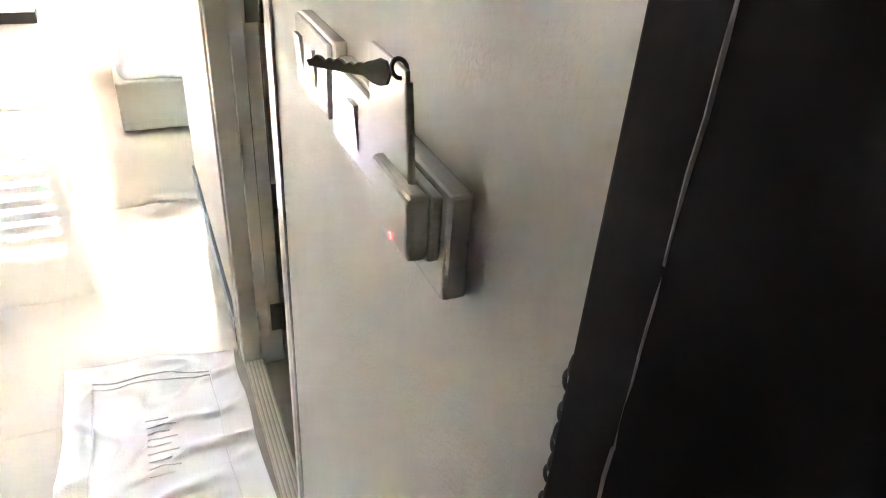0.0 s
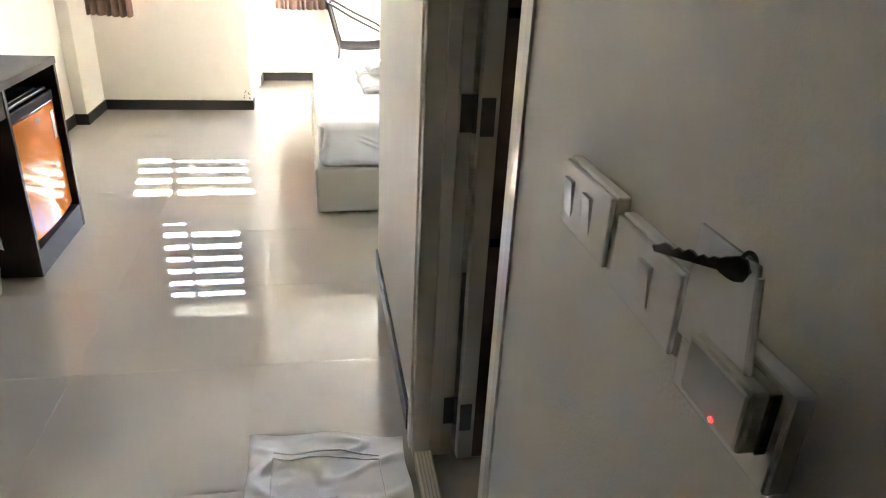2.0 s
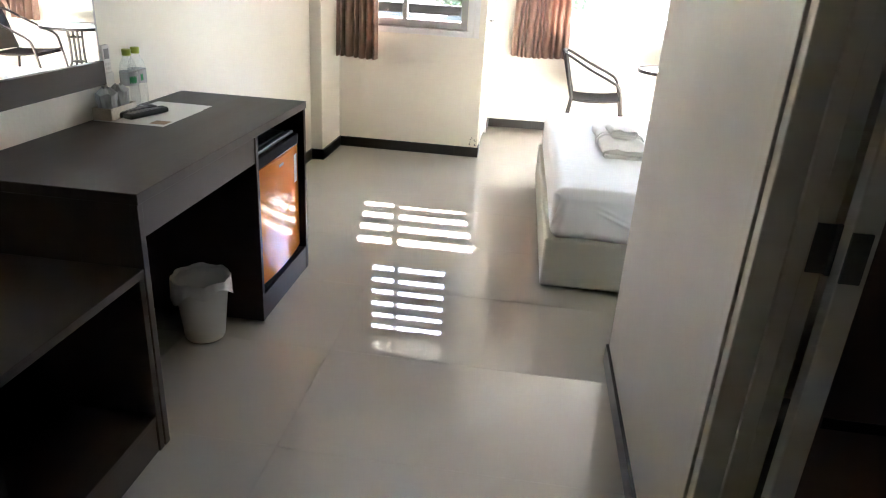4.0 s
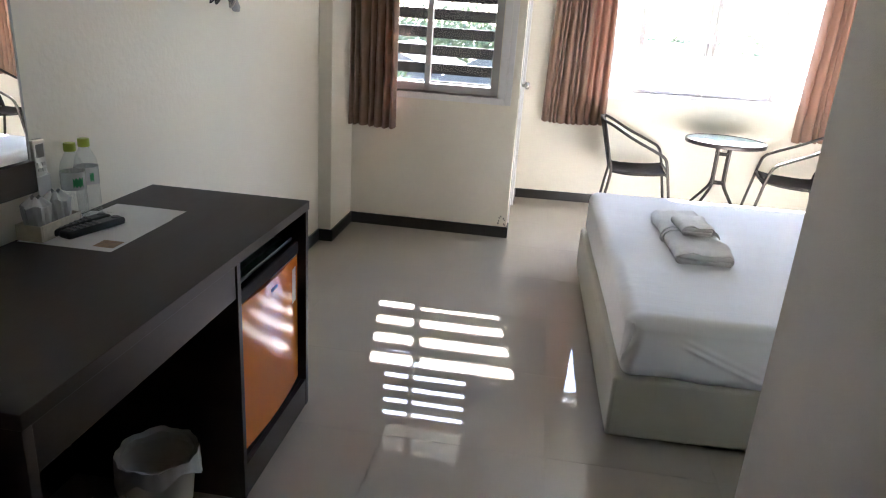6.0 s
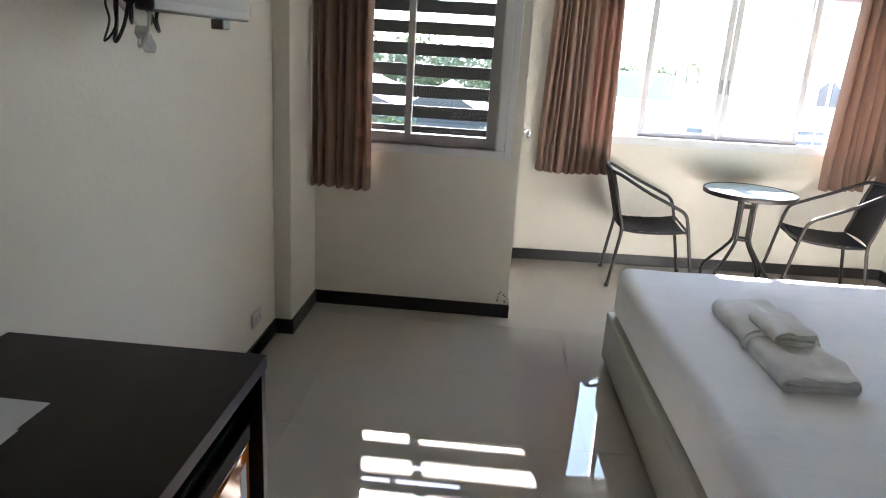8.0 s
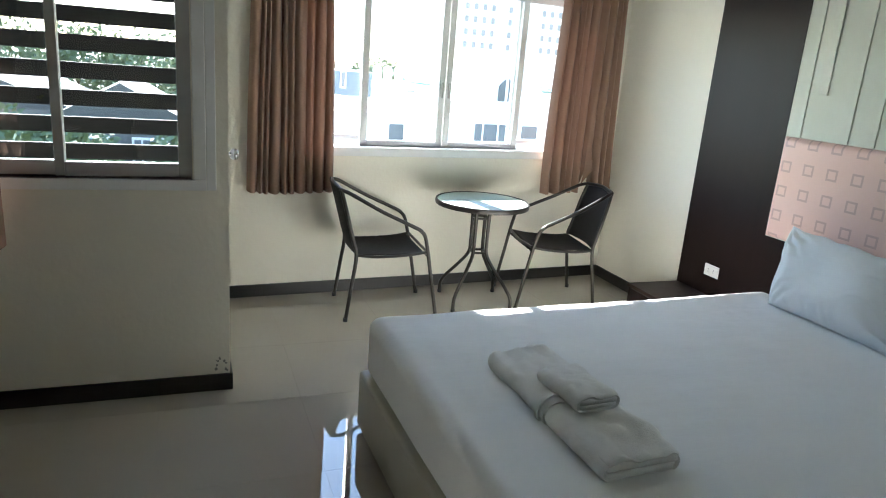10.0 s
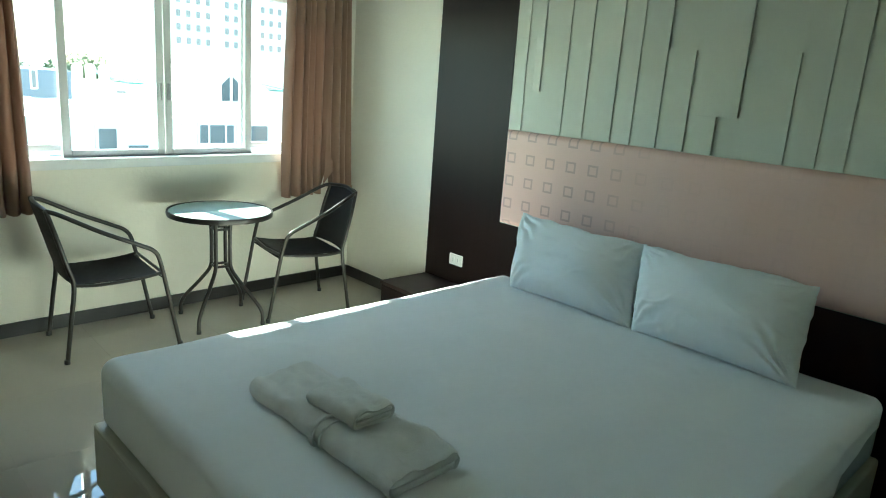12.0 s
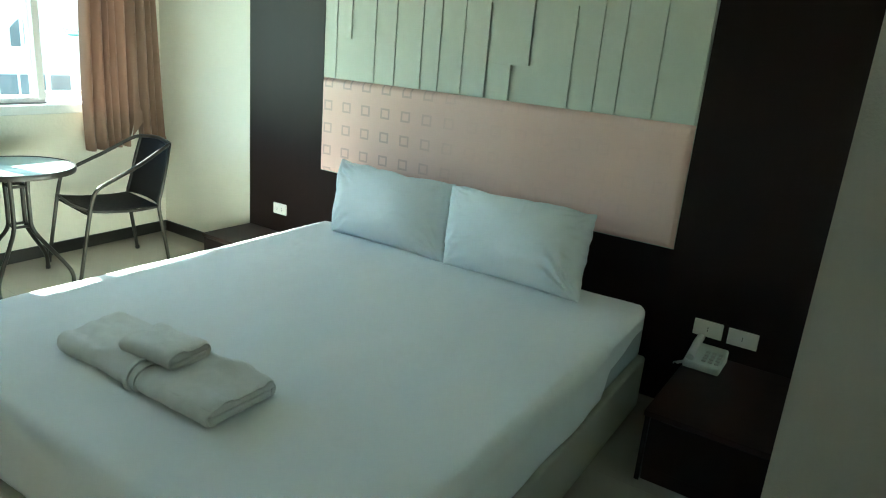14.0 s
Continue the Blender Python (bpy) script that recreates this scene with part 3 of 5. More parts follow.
def rail(x0, x1, y, z, reach=0.074):
    r = thing("curtain_rail", ((x0 + x1) / 2, y, z), "slim white curtain rail above the window", "curtain rail")
    part("rail", box(x0, y - 0.012, z, x1, y + 0.012, z + 0.025, 0.003), ALU, r)
    for x in (x0 + 0.1, x1 - 0.1):
        part("bracket", box(x - 0.01, y + 0.012, z, x + 0.01, y + reach, z + 0.02, 0.002), ALU, r)
    return r


on_window_wall(curtain("curtain", -0.253, 0.197, BWY - 0.075, 0.695, 2.30, 10, "brown pleated curtain drawn aside at the wide window", 0.08, seed=3, group="curtains at the wide window"))
on_window_wall(curtain("curtain", 1.805, 2.315, BWY - 0.075, 0.685, 2.30, 9, "brown pleated curtain with its hem parted over the chair", 0.08, seed=5, group="curtains at the wide window", slit=(0.60, 0.055, 0.20)))
curtain("curtain", -1.590, -1.262, SWY - 0.150, 0.745, 2.30, 7, "brown pleated curtain beside the small balcony window", 0.0, seed=8)
on_window_wall(rail(-0.27, 2.38, BWY - 0.075, 2.30))
rail(-1.59, -0.52, SWY - 0.150, 2.30, 0.149)


# ---------------------------------------------------------------- headboard wall
def bed_wall():
    X = 2.40
    w = thing("headboard_panel", (X, 4.9, 0), "dark espresso panel with salmon padded headboard and pale relief boards", "headboard")
    part("side_panel", box(X, 5.995, 0, RW - 0.001, 6.63, H - 0.002), ESPRESSO, w)
    part("side_panel", box(X, NOOK + 0.001, 0, RW - 0.001, 3.835, H - 0.002), ESPRESSO, w)
    part("lower_panel", box(X, 3.835, 0, RW - 0.001, 5.995, 0.735), ESPRESSO, w)
    part("backing_board", box(X + 0.003, 3.835, 0.735, RW - 0.001, 5.995, H - 0.002), MINT, w)

    def pad(u, v):
        y, z = 3.838 + u * 2.155, 0.738 + v * 0.549
        e = min(u * 2.155, (1 - u) * 2.155, v * 0.549, (1 - v) * 0.549)
        k = min(1, e / 0.03)
        return (2.402 - 0.022 * math.sqrt(max(0, 1 - (1 - k) ** 2)) - 0.0015 * noise.noise((y * 4, z * 4, 0)), y, z)

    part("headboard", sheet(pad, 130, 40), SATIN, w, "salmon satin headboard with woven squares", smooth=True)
    # relief boards: each is proud along its lower-y edge
    edges = (5.985, 5.894, 5.612, 5.47, 5.296, 5.181, 5.038, 4.895, 4.44, 4.313, 4.204, 4.035, 3.845)
    zt = H - 0.004

    def board(yl, yr, z0, z1, proud):
        bm = bmesh.new()
        pts = [(X + 0.0025, yl), (X - 0.003, yl), (X - 0.75 * proud, yr), (X + 0.0025, yr)]
        lo, hi = [bm.verts.new((x, y, z0)) for x, y in pts], [bm.verts.new((x, y, z1)) for x, y in pts]
        for k in range(4):
            bm.faces.new((lo[k], lo[(k + 1) % 4], hi[(k + 1) % 4], hi[k]))
        bm.faces.new(lo)
        bm.faces.new(hi)
        part("relief_board", bm, MINT, w)

    for yl, yr in zip(edges, edges[1:]):
        top = 1.745 if yr in (4.895, 4.44) else zt
        if yr == 4.44:
            board(4.655, yr, 1.29, top, 0.012)
        else:
            board(yl - 0.0005, yr, 1.29, top, 0.012)
    board(5.845, 5.78, 1.515, zt, 0.020)
    board(4.88, 4.755, 1.29, 1.46, 0.016)
    board(4.88, 4.66, 1.465, zt, 0.016)
    return w


bed_wall()


def socket(at, sign, label, holes=2, w=0.118, h=0.072, name="socket_plate"):
    """A horizontal plate on a wall; holes: socket slots."""
    x, y, z = at
    s = thing(name, at, label, "socket")
    part("plate", box(min(x, x + sign * 0.009), y - w / 2, z - h / 2, max(x, x + sign * 0.009), y + w / 2, z + h / 2, 0.003), PLATE, s)
    f = x + sign * 0.0092
    for k in range(holes):
        cy = y + (k - (holes - 1) / 2) * 0.044
        b = part("outlet", box(min(f, f + sign * 0.002), cy - 0.011, z - 0.018, max(f, f + sign * 0.002), cy + 0.011, z + 0.018, 0.001), PLATE, s)
        for dz in (-0.006, 0.006):
            part("slot", box(min(f + sign * 0.002, f + sign * 0.0028), cy - 0.0016, z + dz - 0.004, max(f + sign * 0.002, f + sign * 0.0028), cy + 0.0016, z + dz + 0.004), BLACK, b)
    return s


socket((2.40, 6.335, 0.418), -1, "white double wall socket on the dark panel")
socket((LW, 5.40, 0.20), 1, "white wall socket low beside the column")
socket((2.40, 3.622, 0.415), -1, "white socket plate above the telephone", 1, 0.125, 0.075)
socket((2.40, 3.475, 0.412), -1, "white telephone socket plate on the dark panel", 1, 0.125, 0.075)


# ---------------------------------------------------------------- bed
def soft_block(x0, y0, z0, x1, y1, z1, r, n, wob, seed):
    """A padded block with rounded edges and uneven surface."""
    bm = bmesh.new()
    bmesh.ops.create_cube(bm, size=1)
    bmesh.ops.subdivide_edges(bm, edges=bm.edges, cuts=n, use_grid_fill=True)
    c, hx = Vector(((x0 + x1) / 2, (y0 + y1) / 2, (z0 + z1) / 2)), Vector(((x1 - x0) / 2, (y1 - y0) / 2, (z1 - z0) / 2))
    for v in bm.verts:
        q = Vector((v.co.x * 2 * hx.x, v.co.y * 2 * hx.y, v.co.z * 2 * hx.z))
        # pull the grid lines towards the edges
        for k in range(3):
            t = q[k] / hx[k]
            q[k] = hx[k] * math.copysign(1 - (1 - abs(t)) ** 1.7, t)
        inner = Vector([max(-(hx[k] - r), min(hx[k] - r, q[k])) for k in range(3)])
        d = q - inner
        p = inner + (d.normalized() * r if d.length > 1e-6 else d) + c
        w = Vector((p.x, p.y, p.z))
        p += wob * noise.noise_vector(w * 2.3 + Vector((seed, 0, 0))) + 0.45 * wob * noise.noise_vector(w * Vector((7, 3, 5)) + Vector((0, seed, 0)))
        v.co = p
    return bm


def ease(a, b, v):
    t = max(0.0, min(1.0, (v - a) / (b - a)))
    return t * t * (3 - 2 * t)


def bed():
    b = thing("bed", (1.2, 4.74, 0), "double bed with tight white sheet on a beige padded base", "bed")
    SKEW = 0.045 / 2.385      # the bed stands a little askew to the wall
    LOW, TOP, NEAR, FAR = 0.262, 0.518, 3.787, 5.690

    def turn(bm):
        for v in bm.verts:
            x, y = v.co.x, v.co.y
            v.co.x, v.co.y = x - SKEW * (y - 3.79), y + SKEW * x
        return bm

    base = part("base", turn(box(0.066, 3.785, 0.022, 2.235, 5.698, 0.270, 0.014, seg=3)), BEDBASE, b, "beige leatherette base")
    part("seam", turn(box(0.0645, 3.80, 0.250, 0.0655, 5.655, 0.253)), BEDBASE, base)
    for x in (0.16, 1.2, 2.15):
        for y in (3.88, 5.62):
            part("foot", lathe([(0.02, 0), (0.024, 0.023)], 12, (x, y + SKEW * x, 0)), BLACK, b)
    part("mattress", turn(soft_block(0.108, NEAR + 0.014, LOW + 0.004, 2.195, FAR - 0.014, TOP - 0.02, 0.05, 12, 0.001, 2)), TICKING, b, "pale blue mattress edge", smooth=True)

    bm = soft_block(0.088, NEAR, LOW, 2.218, FAR, TOP, 0.052, 140, 0.005, 4)
    for v in bm.verts:
        w = v.co
        x, z = w.x, w.z
        top = ease(0.46, 0.51, z)
        near = (1 - ease(NEAR + 0.02, NEAR + 0.07, w.y))
        far = ease(FAR - 0.07, FAR - 0.02, w.y)
        side = max(0.0, (0.5 - z) / 0.25)
        dy = 0.0
        # slack hanging folds along both long sides
        dy -= (near - far) * side * 0.010 * noise.noise((x * 5 + z * 6, 1.0, z * 3))
        # the corner at the foot is folded over the long side
        fold = 0.112 - 0.05 * ((0.50 - z) / 0.22) ** 2
        dy -= near * 0.011 * (1 - ease(fold - 0.004, fold + 0.004, x)) * ease(0.0, 0.12, side)
        dy += near * 0.012 * math.exp(-((x - fold - 0.016) / 0.014) ** 2) * min(1.0, side * 2)
        # two drawn creases running down to the base
        for z_a, amp in ((0.410, 0.007), (0.436, 0.004)):
            d = (z - (z_a - 0.38 * (x - 0.311))) / 0.0085
            dy -= near * amp * math.exp(-d * d) * ease(0.27, 0.36, x) * (1 - ease(0.66, 0.80, x))
        # the hem lifts off the base in a shallow gap
        lift = near * (0.014 * math.exp(-((x - 0.24) / 0.10) ** 2) + 0.12 * ease(1.64, 1.70, x) + 0.05 * ease(1.70, 2.1, x))
        w.z += lift * max(0.0, (TOP - z) / (TOP - LOW))
        w.y += dy
        for cx, cy, sx, sy, rad in ((2.218, NEAR, 1, -1, 0.15), (0.088, NEAR, -1, -1, 0.05), (0.088, FAR, -1, 1, 0.05), (2.218, FAR, 1, 1, 0.08)):
            px, py = (w.x - (cx - sx * rad)) * sx, (w.y - (cy - sy * rad)) * sy
            reach = math.hypot(max(px, 0), max(py, 0))
            if px > 0 and py > 0 and reach > rad:
                w.x, w.y = cx - sx * rad + sx * px * rad / reach, cy - sy * rad + sy * py * rad / reach
        # broad tension waves, low puckers at the far edge and soft dents on top
        w.z += top * (0.004 * noise.noise((x * 2.2 + w.y * 5, w.y * 2 - x * 3, 2.0)) + 0.0022 * noise.noise((x * 13, w.y * 3.2, 6.0)) * (1 - ease(0.1, 0.9, x)))
        pucker = noise.noise((x * 7 + w.y * 3, w.y * 26 - x * 4, 8.0))
        w.z += top * 0.003 * max(0.0, 1 - abs(pucker) * 7) * ease(0.15, 0.45, noise.noise((x * 2.5, w.y * 2.5, 3.0)))
    part("sheet", turn(bm), SHEET, b, "tucked white cotton sheet", smooth=True)


bed()


def pillow(at, size, yaw, tilt, seed, label, shear, taper, fold):
    """A filled pillowcase; fold names the corner where the loose cloth gathers."""
    w, h, t = size
    p = thing("pillow", (0, 0, 0), label, "pillow", "pillows on the bed")

    def side(s):
        def fn(u, v):
            a, b = 2 * u - 1, 2 * v - 1
            k = max(0, (1 - abs(a) ** 3.2)) ** 0.55 * max(0, (1 - abs(b) ** 3.0)) ** 0.55
            depth = t * (0.56 if s < 0 else 0.34)
            n = 0.030 * noise.noise((a * 1.3 + seed, b * 1.2, s)) + 0.007 * noise.noise((a * 3.4 + seed, b * 2.6, s * 3))
            for ca, cb in ((-1, -1), (-1, 1), (1, -1), (1, 1)):
                da, db = (a - ca) * w / 2, (b - cb) * h / 2
                r, ang = math.hypot(da, db), math.atan2(abs(db) + 0.01, abs(da) + 0.01)
                amp = 0.020 if (ca, cb) == fold else 0.009
                n += amp * math.exp(-((r - 0.09) / 0.085) ** 2) * math.sin(19 * ang + 3 * noise.noise((a * 4, b * 4, seed)) + seed)
            n += 0.017 * math.exp(-(1 - abs(b)) / 0.2) * noise.noise((a * 11 + seed, b * 1.5, 4))
            crease = noise.noise((a * 2.1 + b * 0.8 + seed * 3, b * 2.0 - a * 0.7, 7.5))
            n += 0.006 * max(0.0, 1 - abs(crease) * 6) * max(0.0, noise.noise((a * 1.4, b * 1.4 + seed, 9.5)) + 0.35)
            n += 0.014 * math.exp(-(1 - abs(a)) / 0.14) * noise.noise((a, b * 7 + seed, 5))
            ridge = a - fold[0] * (0.74 + 0.10 * fold[1] * b)
            n += 0.018 * math.exp(-(ridge / 0.06) ** 2) * max(0, fold[1] * b + 0.25)
            x = a * w / 2 * (1 + taper * b) - shear * b - 0.006 * a * (1 - b * b) * abs(a) ** 5
            z = b * h / 2 - 0.010 * b * (1 - a * a) * abs(b) ** 5
            x += 0.005 * abs(a) ** 4 * a * noise.noise((seed, b * 2.6, 1.5)) + 0.004 * abs(a) ** 6 * noise.noise((seed, b * 9, 2.5))
            z += 0.022 * max(0, b) ** 3 * noise.noise((a * 2.4 + seed * 1.7, 3.3, 0.5)) + 0.006 * max(0, b) ** 6 * noise.noise((a * 8 + seed, 3.3, 0.5))
            return (x, s * k * (depth + n) + 0.002 * s, z)
        return fn

    bm = sheet(side(1), 110, 80)
    sheet(side(-1), 110, 80, bm=bm)
    bmesh.ops.remove_doubles(bm, verts=bm.verts, dist=0.0041)
    part("cushion", bm, PILLOW, p, smooth=True)
    edge, rim = side(1), [(k / 42, 0.0) for k in range(42)] + [(1.0, k / 30) for k in range(30)] + [(1 - k / 42, 1.0) for k in range(42)] + [(0.0, 1 - k / 30) for k in range(31)]
    part("seam", tube([Vector(edge(u, v)) * Vector((1, 0, 1)) for u, v in rim], 0.0025, 6), PILLOW, p, smooth=True)
    p.matrix_basis = pose(*at, 0, 0, yaw) @ pose(0, 0, 0, tilt, 0, 0)
    return p


# local -y is the pillow's front, which faces the foot of the bed
pillow((2.115, 5.228, 0.686), (0.745, 0.40, 0.20), -90, -33, 2, "white pillow leaning on the salmon headboard", 0.06, 0.04, (-1, 1))
pillow((2.105, 4.486, 0.690), (0.735, 0.41, 0.23), -90, -33, 7, "white pillow with creased corner leaning on the headboard", 0.045, 0.05, (1, -1))


def rolled_towel(at, size, yaw, label, seed, name, band=True):
    """A towel folded over and over: an open-ended soft wrap round inner folds."""
    lx, ly, hz = size
    t = thing(name, at, label, "towel", "towels on the bed")
    x, y, z = at

    def ring(u, grow):
        # a stadium in x-z
        R, L = hz / 2 + grow, lx / 2 - hz / 2
        total = 4 * L + 2 * math.pi * R
        q = u * total
        if q < math.pi * R:
            a = -math.pi / 2 + q / R
            return L + R * math.cos(a), R * math.sin(a)
        q -= math.pi * R
        if q < 2 * L:
            return L - q, R
        q -= 2 * L
        if q < math.pi * R:
            a = math.pi / 2 + q / R
            return -L + R * math.cos(a), R * math.sin(a)
        return -L + q - math.pi * R, -R

    def wrap(grow, inset, y0, y1, sd):
        def fn(u, v):
            px, pz = ring(u, grow)
            yy = y0 + (y1 - y0) * v
            e = min(v, 1 - v) * abs(y1 - y0)
            curl = 1 - 0.16 * max(0, 1 - e / 0.016) ** 2 if inset else 1
            n = noise.noise((px * 9 + sd, yy * 6, pz * 9)) * 0.010 + noise.noise((px * 22, yy * 15, sd)) * 0.006 + noise.noise((px * 60, yy * 55, sd + 3)) * 0.0016
            top = max(0, pz / hz)
            lift = 0.16 * hz * (lx > 0.2) * math.exp(-(((px - lx * 0.22) / 0.05) ** 2 + ((yy - y - ly * 0.48) / 0.05) ** 2)) * top * 2
            return (x + px * (1 - (1 - curl) * 0.25) + n, yy + 0.8 * n, z + hz / 2 + pz * curl + n * top * 3.0 + lift)
        return fn

    part("outer_fold", sheet(wrap(0.0, 1, y - ly / 2, y + ly / 2, seed), 56, 90, 0.011), TOWEL, t, smooth=True)
    part("inner_fold", soft_block(x - lx / 2 + 0.008, y - ly / 2 + 0.0015, z + 0.006, x + lx / 2 - 0.009, y + ly / 2 - 0.002, z + hz * 0.46, 0.012, 10, 0.002, seed), TOWEL, t, smooth=True)
    part("inner_fold", soft_block(x - lx / 2 + 0.010, y - ly / 2 - 0.001, z + hz * 0.44, x + lx / 2 - 0.008, y + ly / 2, z + hz - 0.006, 0.012, 10, 0.002, seed + 1), TOWEL, t, smooth=True)
    if band:
        for k in (0.0, 0.024):
            part("woven_band", sheet(wrap(0.006, 0, y - 0.055 + k, y - 0.040 + k, seed), 48, 4, 0.007), TOWEL, t, "smooth woven band", smooth=True)
    t.rotation_euler = (0, 0, radians(yaw))
    return t


rolled_towel((0.474, 4.795, 0.509), (0.255, 0.705, 0.068), 1, "white bath towel folded lengthwise on the bed", 3, "bath_towel")
rolled_towel((0.478, 4.785, 0.578), (0.155, 0.225, 0.048), 2, "small white hand towel on the folded bath towel", 9, "hand_towel", False)


def nightstand(y0, y1, h, label, x0=2.02):
    n = thing("nightstand", (2.2, (y0 + y1) / 2, 0), label, "nightstand", "bedside tables")
    x1 = 2.398
    part("top", box(x0 - 0.012, y0, h - 0.022, x1, y1, h, 0.003), NIGHT_TOP, n)
    for y in (y0 + 0.004, y1 - 0.022):
        part("side", box(x0, y, 0, x1 - 0.002, y + 0.018, h - 0.022, 0.002), ESPRESSO, n)
    part("drawer_front", box(x0 - 0.004, y0 + 0.026, 0.07, x0 + 0.014, y1 - 0.026, h - 0.03, 0.002), ESPRESSO, n)
    part("plinth", box(x0 + 0.02, y0 + 0.024, 0, x0 + 0.035, y1 - 0.024, 0.065), ESPRESSO, n)
    part("back", box(x1 - 0.02, y0 + 0.024, 0.02, x1 - 0.004, y1 - 0.024, h - 0.024), ESPRESSO, n)


nightstand(5.83, 6.625, 0.262, "low dark nightstand in the sun by the window")
nightstand(3.19, 3.665, 0.300, "low dark nightstand holding the telephone", 1.70)


def telephone():
    cx, cy, z = 2.26, 3.585, 0.301
    t = thing("telephone", (cx, cy, z), "ivory desk telephone with handset and keypad", "telephone")
    bm = box(cx - 0.085, cy - 0.075, z, cx + 0.085, cy + 0.075, z + 0.035, 0.008)
    for v in bm.verts:
        v.co.z += 0.03 if v.co.z > z + 0.02 and v.co.x > cx else 0
    part("body", bm, PHONE, t)
    bm = tube(smooth_path([(cx - 0.08, cy + 0.05, z + 0.05), (cx - 0.03, cy + 0.05, z + 0.066), (cx + 0.03, cy + 0.05, z + 0.082), (cx + 0.085, cy + 0.05, z + 0.088)], 6), 0.017, 10)
    part("handset", bm, PHONE, t, smooth=True)
    for i in range(4):
        for j in range(3):
            x, y = cx - 0.055 + i * 0.024, cy - 0.055 + j * 0.026
            zz = z + 0.037 + (x - cx + 0.085) * 0.17
            part("key", box(x - 0.008, y - 0.009, zz - 0.004, x + 0.008, y + 0.009, zz + 0.004, 0.002), GREYPLATE, t)
    pts = [(cx - 0.085 - 0.01 * math.sin(k * 0.9), cy + 0.06 + 0.008 * math.cos(k * 0.9) + 0.0015 * k, z + 0.03 - 0.0008 * k) for k in range(30)]
    part("cord", tube(pts, 0.003, 6), PHONE, t, "coiled cord", smooth=True)


telephone()


# ---------------------------------------------------------------- chairs and table
def bistro_chair():
    """Faces +x, seat centre over the origin."""
    c = thing("chair", (0, 0, 0), "black woven armchair with bronze tube frame by the window", "chair", "chairs at the round table")
    R = 0.0115
    for s in (-1, 1):
        y = 0.235 * s
        arm = smooth_path([(0.285, y * 1.04, 0.0), (0.238, y * 1.04, 0.25), (0.192, y * 1.06, 0.48), (0.158, y * 1.10, 0.555), (0.08, y * 1.10, 0.598), (-0.09, y * 1.04, 0.675), (-0.26, y * 0.92, 0.765), (-0.315, y * 0.80, 0.785)], 6)
        part("arm_and_front_leg", tube(arm, R, 10), BRONZE, c, smooth=True)
        back = smooth_path([(-0.275, y * 0.98, 0.0), (-0.245, y * 0.95, 0.22), (-0.222, y * 0.92, 0.40), (-0.245, y * 0.90, 0.50), (-0.285, y * 0.88, 0.66), (-0.318, y * 0.80, 0.785)], 6)
        part("back_leg", tube(back, R, 10), BRONZE, c, smooth=True)
        part("seat_rail", tube(smooth_path([(0.205, y * 0.98, 0.425), (0.08, y * 0.96, 0.405), (-0.1, y * 0.94, 0.395), (-0.225, y * 0.92, 0.405)], 5), 0.009, 8), BRONZE, c, smooth=True)
        for x in (0.285, -0.275):
            part("foot_cap", lathe([(0.0145, 0.0), (0.0145, 0.02), (0.0118, 0.024)], 12, (x, y * (1.04 if x > 0 else 0.98), 0)), BLACK, c)
    part("front_rail", tube([(0.206, -0.225, 0.425), (0.216, 0, 0.415), (0.206, 0.225, 0.425)], 0.009, 8), BRONZE, c, smooth=True)
    part("top_rail", tube(smooth_path([(-0.318, -0.19, 0.785), (-0.338, 0, 0.80), (-0.318, 0.19, 0.785)], 6), R, 10), BRONZE, c, smooth=True)

    def seat(u, v):
        a = 2 * v - 1
        return (-0.225 + 0.435 * u, a * (0.205 + 0.02 * u), 0.408 + 0.02 * u ** 3 - 0.022 * (1 - a * a) * (1 - (2 * u - 1) ** 2) + 0.0012 * math.sin(u * 140) * math.sin(v * 130) - 0.03 * max(0, u - 0.93) / 0.07)

    part("seat", sheet(seat, 30, 26, 0.006), RATTAN, c, smooth=True)

    def rest(u, v):
        a = 2 * v - 1
        return (-0.226 - 0.104 * u - 0.022 * (1 - a * a), a * (0.212 - 0.022 * u), 0.41 + 0.385 * u + 0.006 * (1 - a * a) + 0.0012 * math.sin(u * 120) * math.sin(v * 130))

    part("backrest", sheet(rest, 26, 24, 0.006), RATTAN, c, smooth=True)
    return c


first = bistro_chair()
first.matrix_basis = pose(0.53, 7.115, 0, 0, 0, -3)
copy_thing(first, pose(1.692, 7.12, 0, 0, 0, 172))


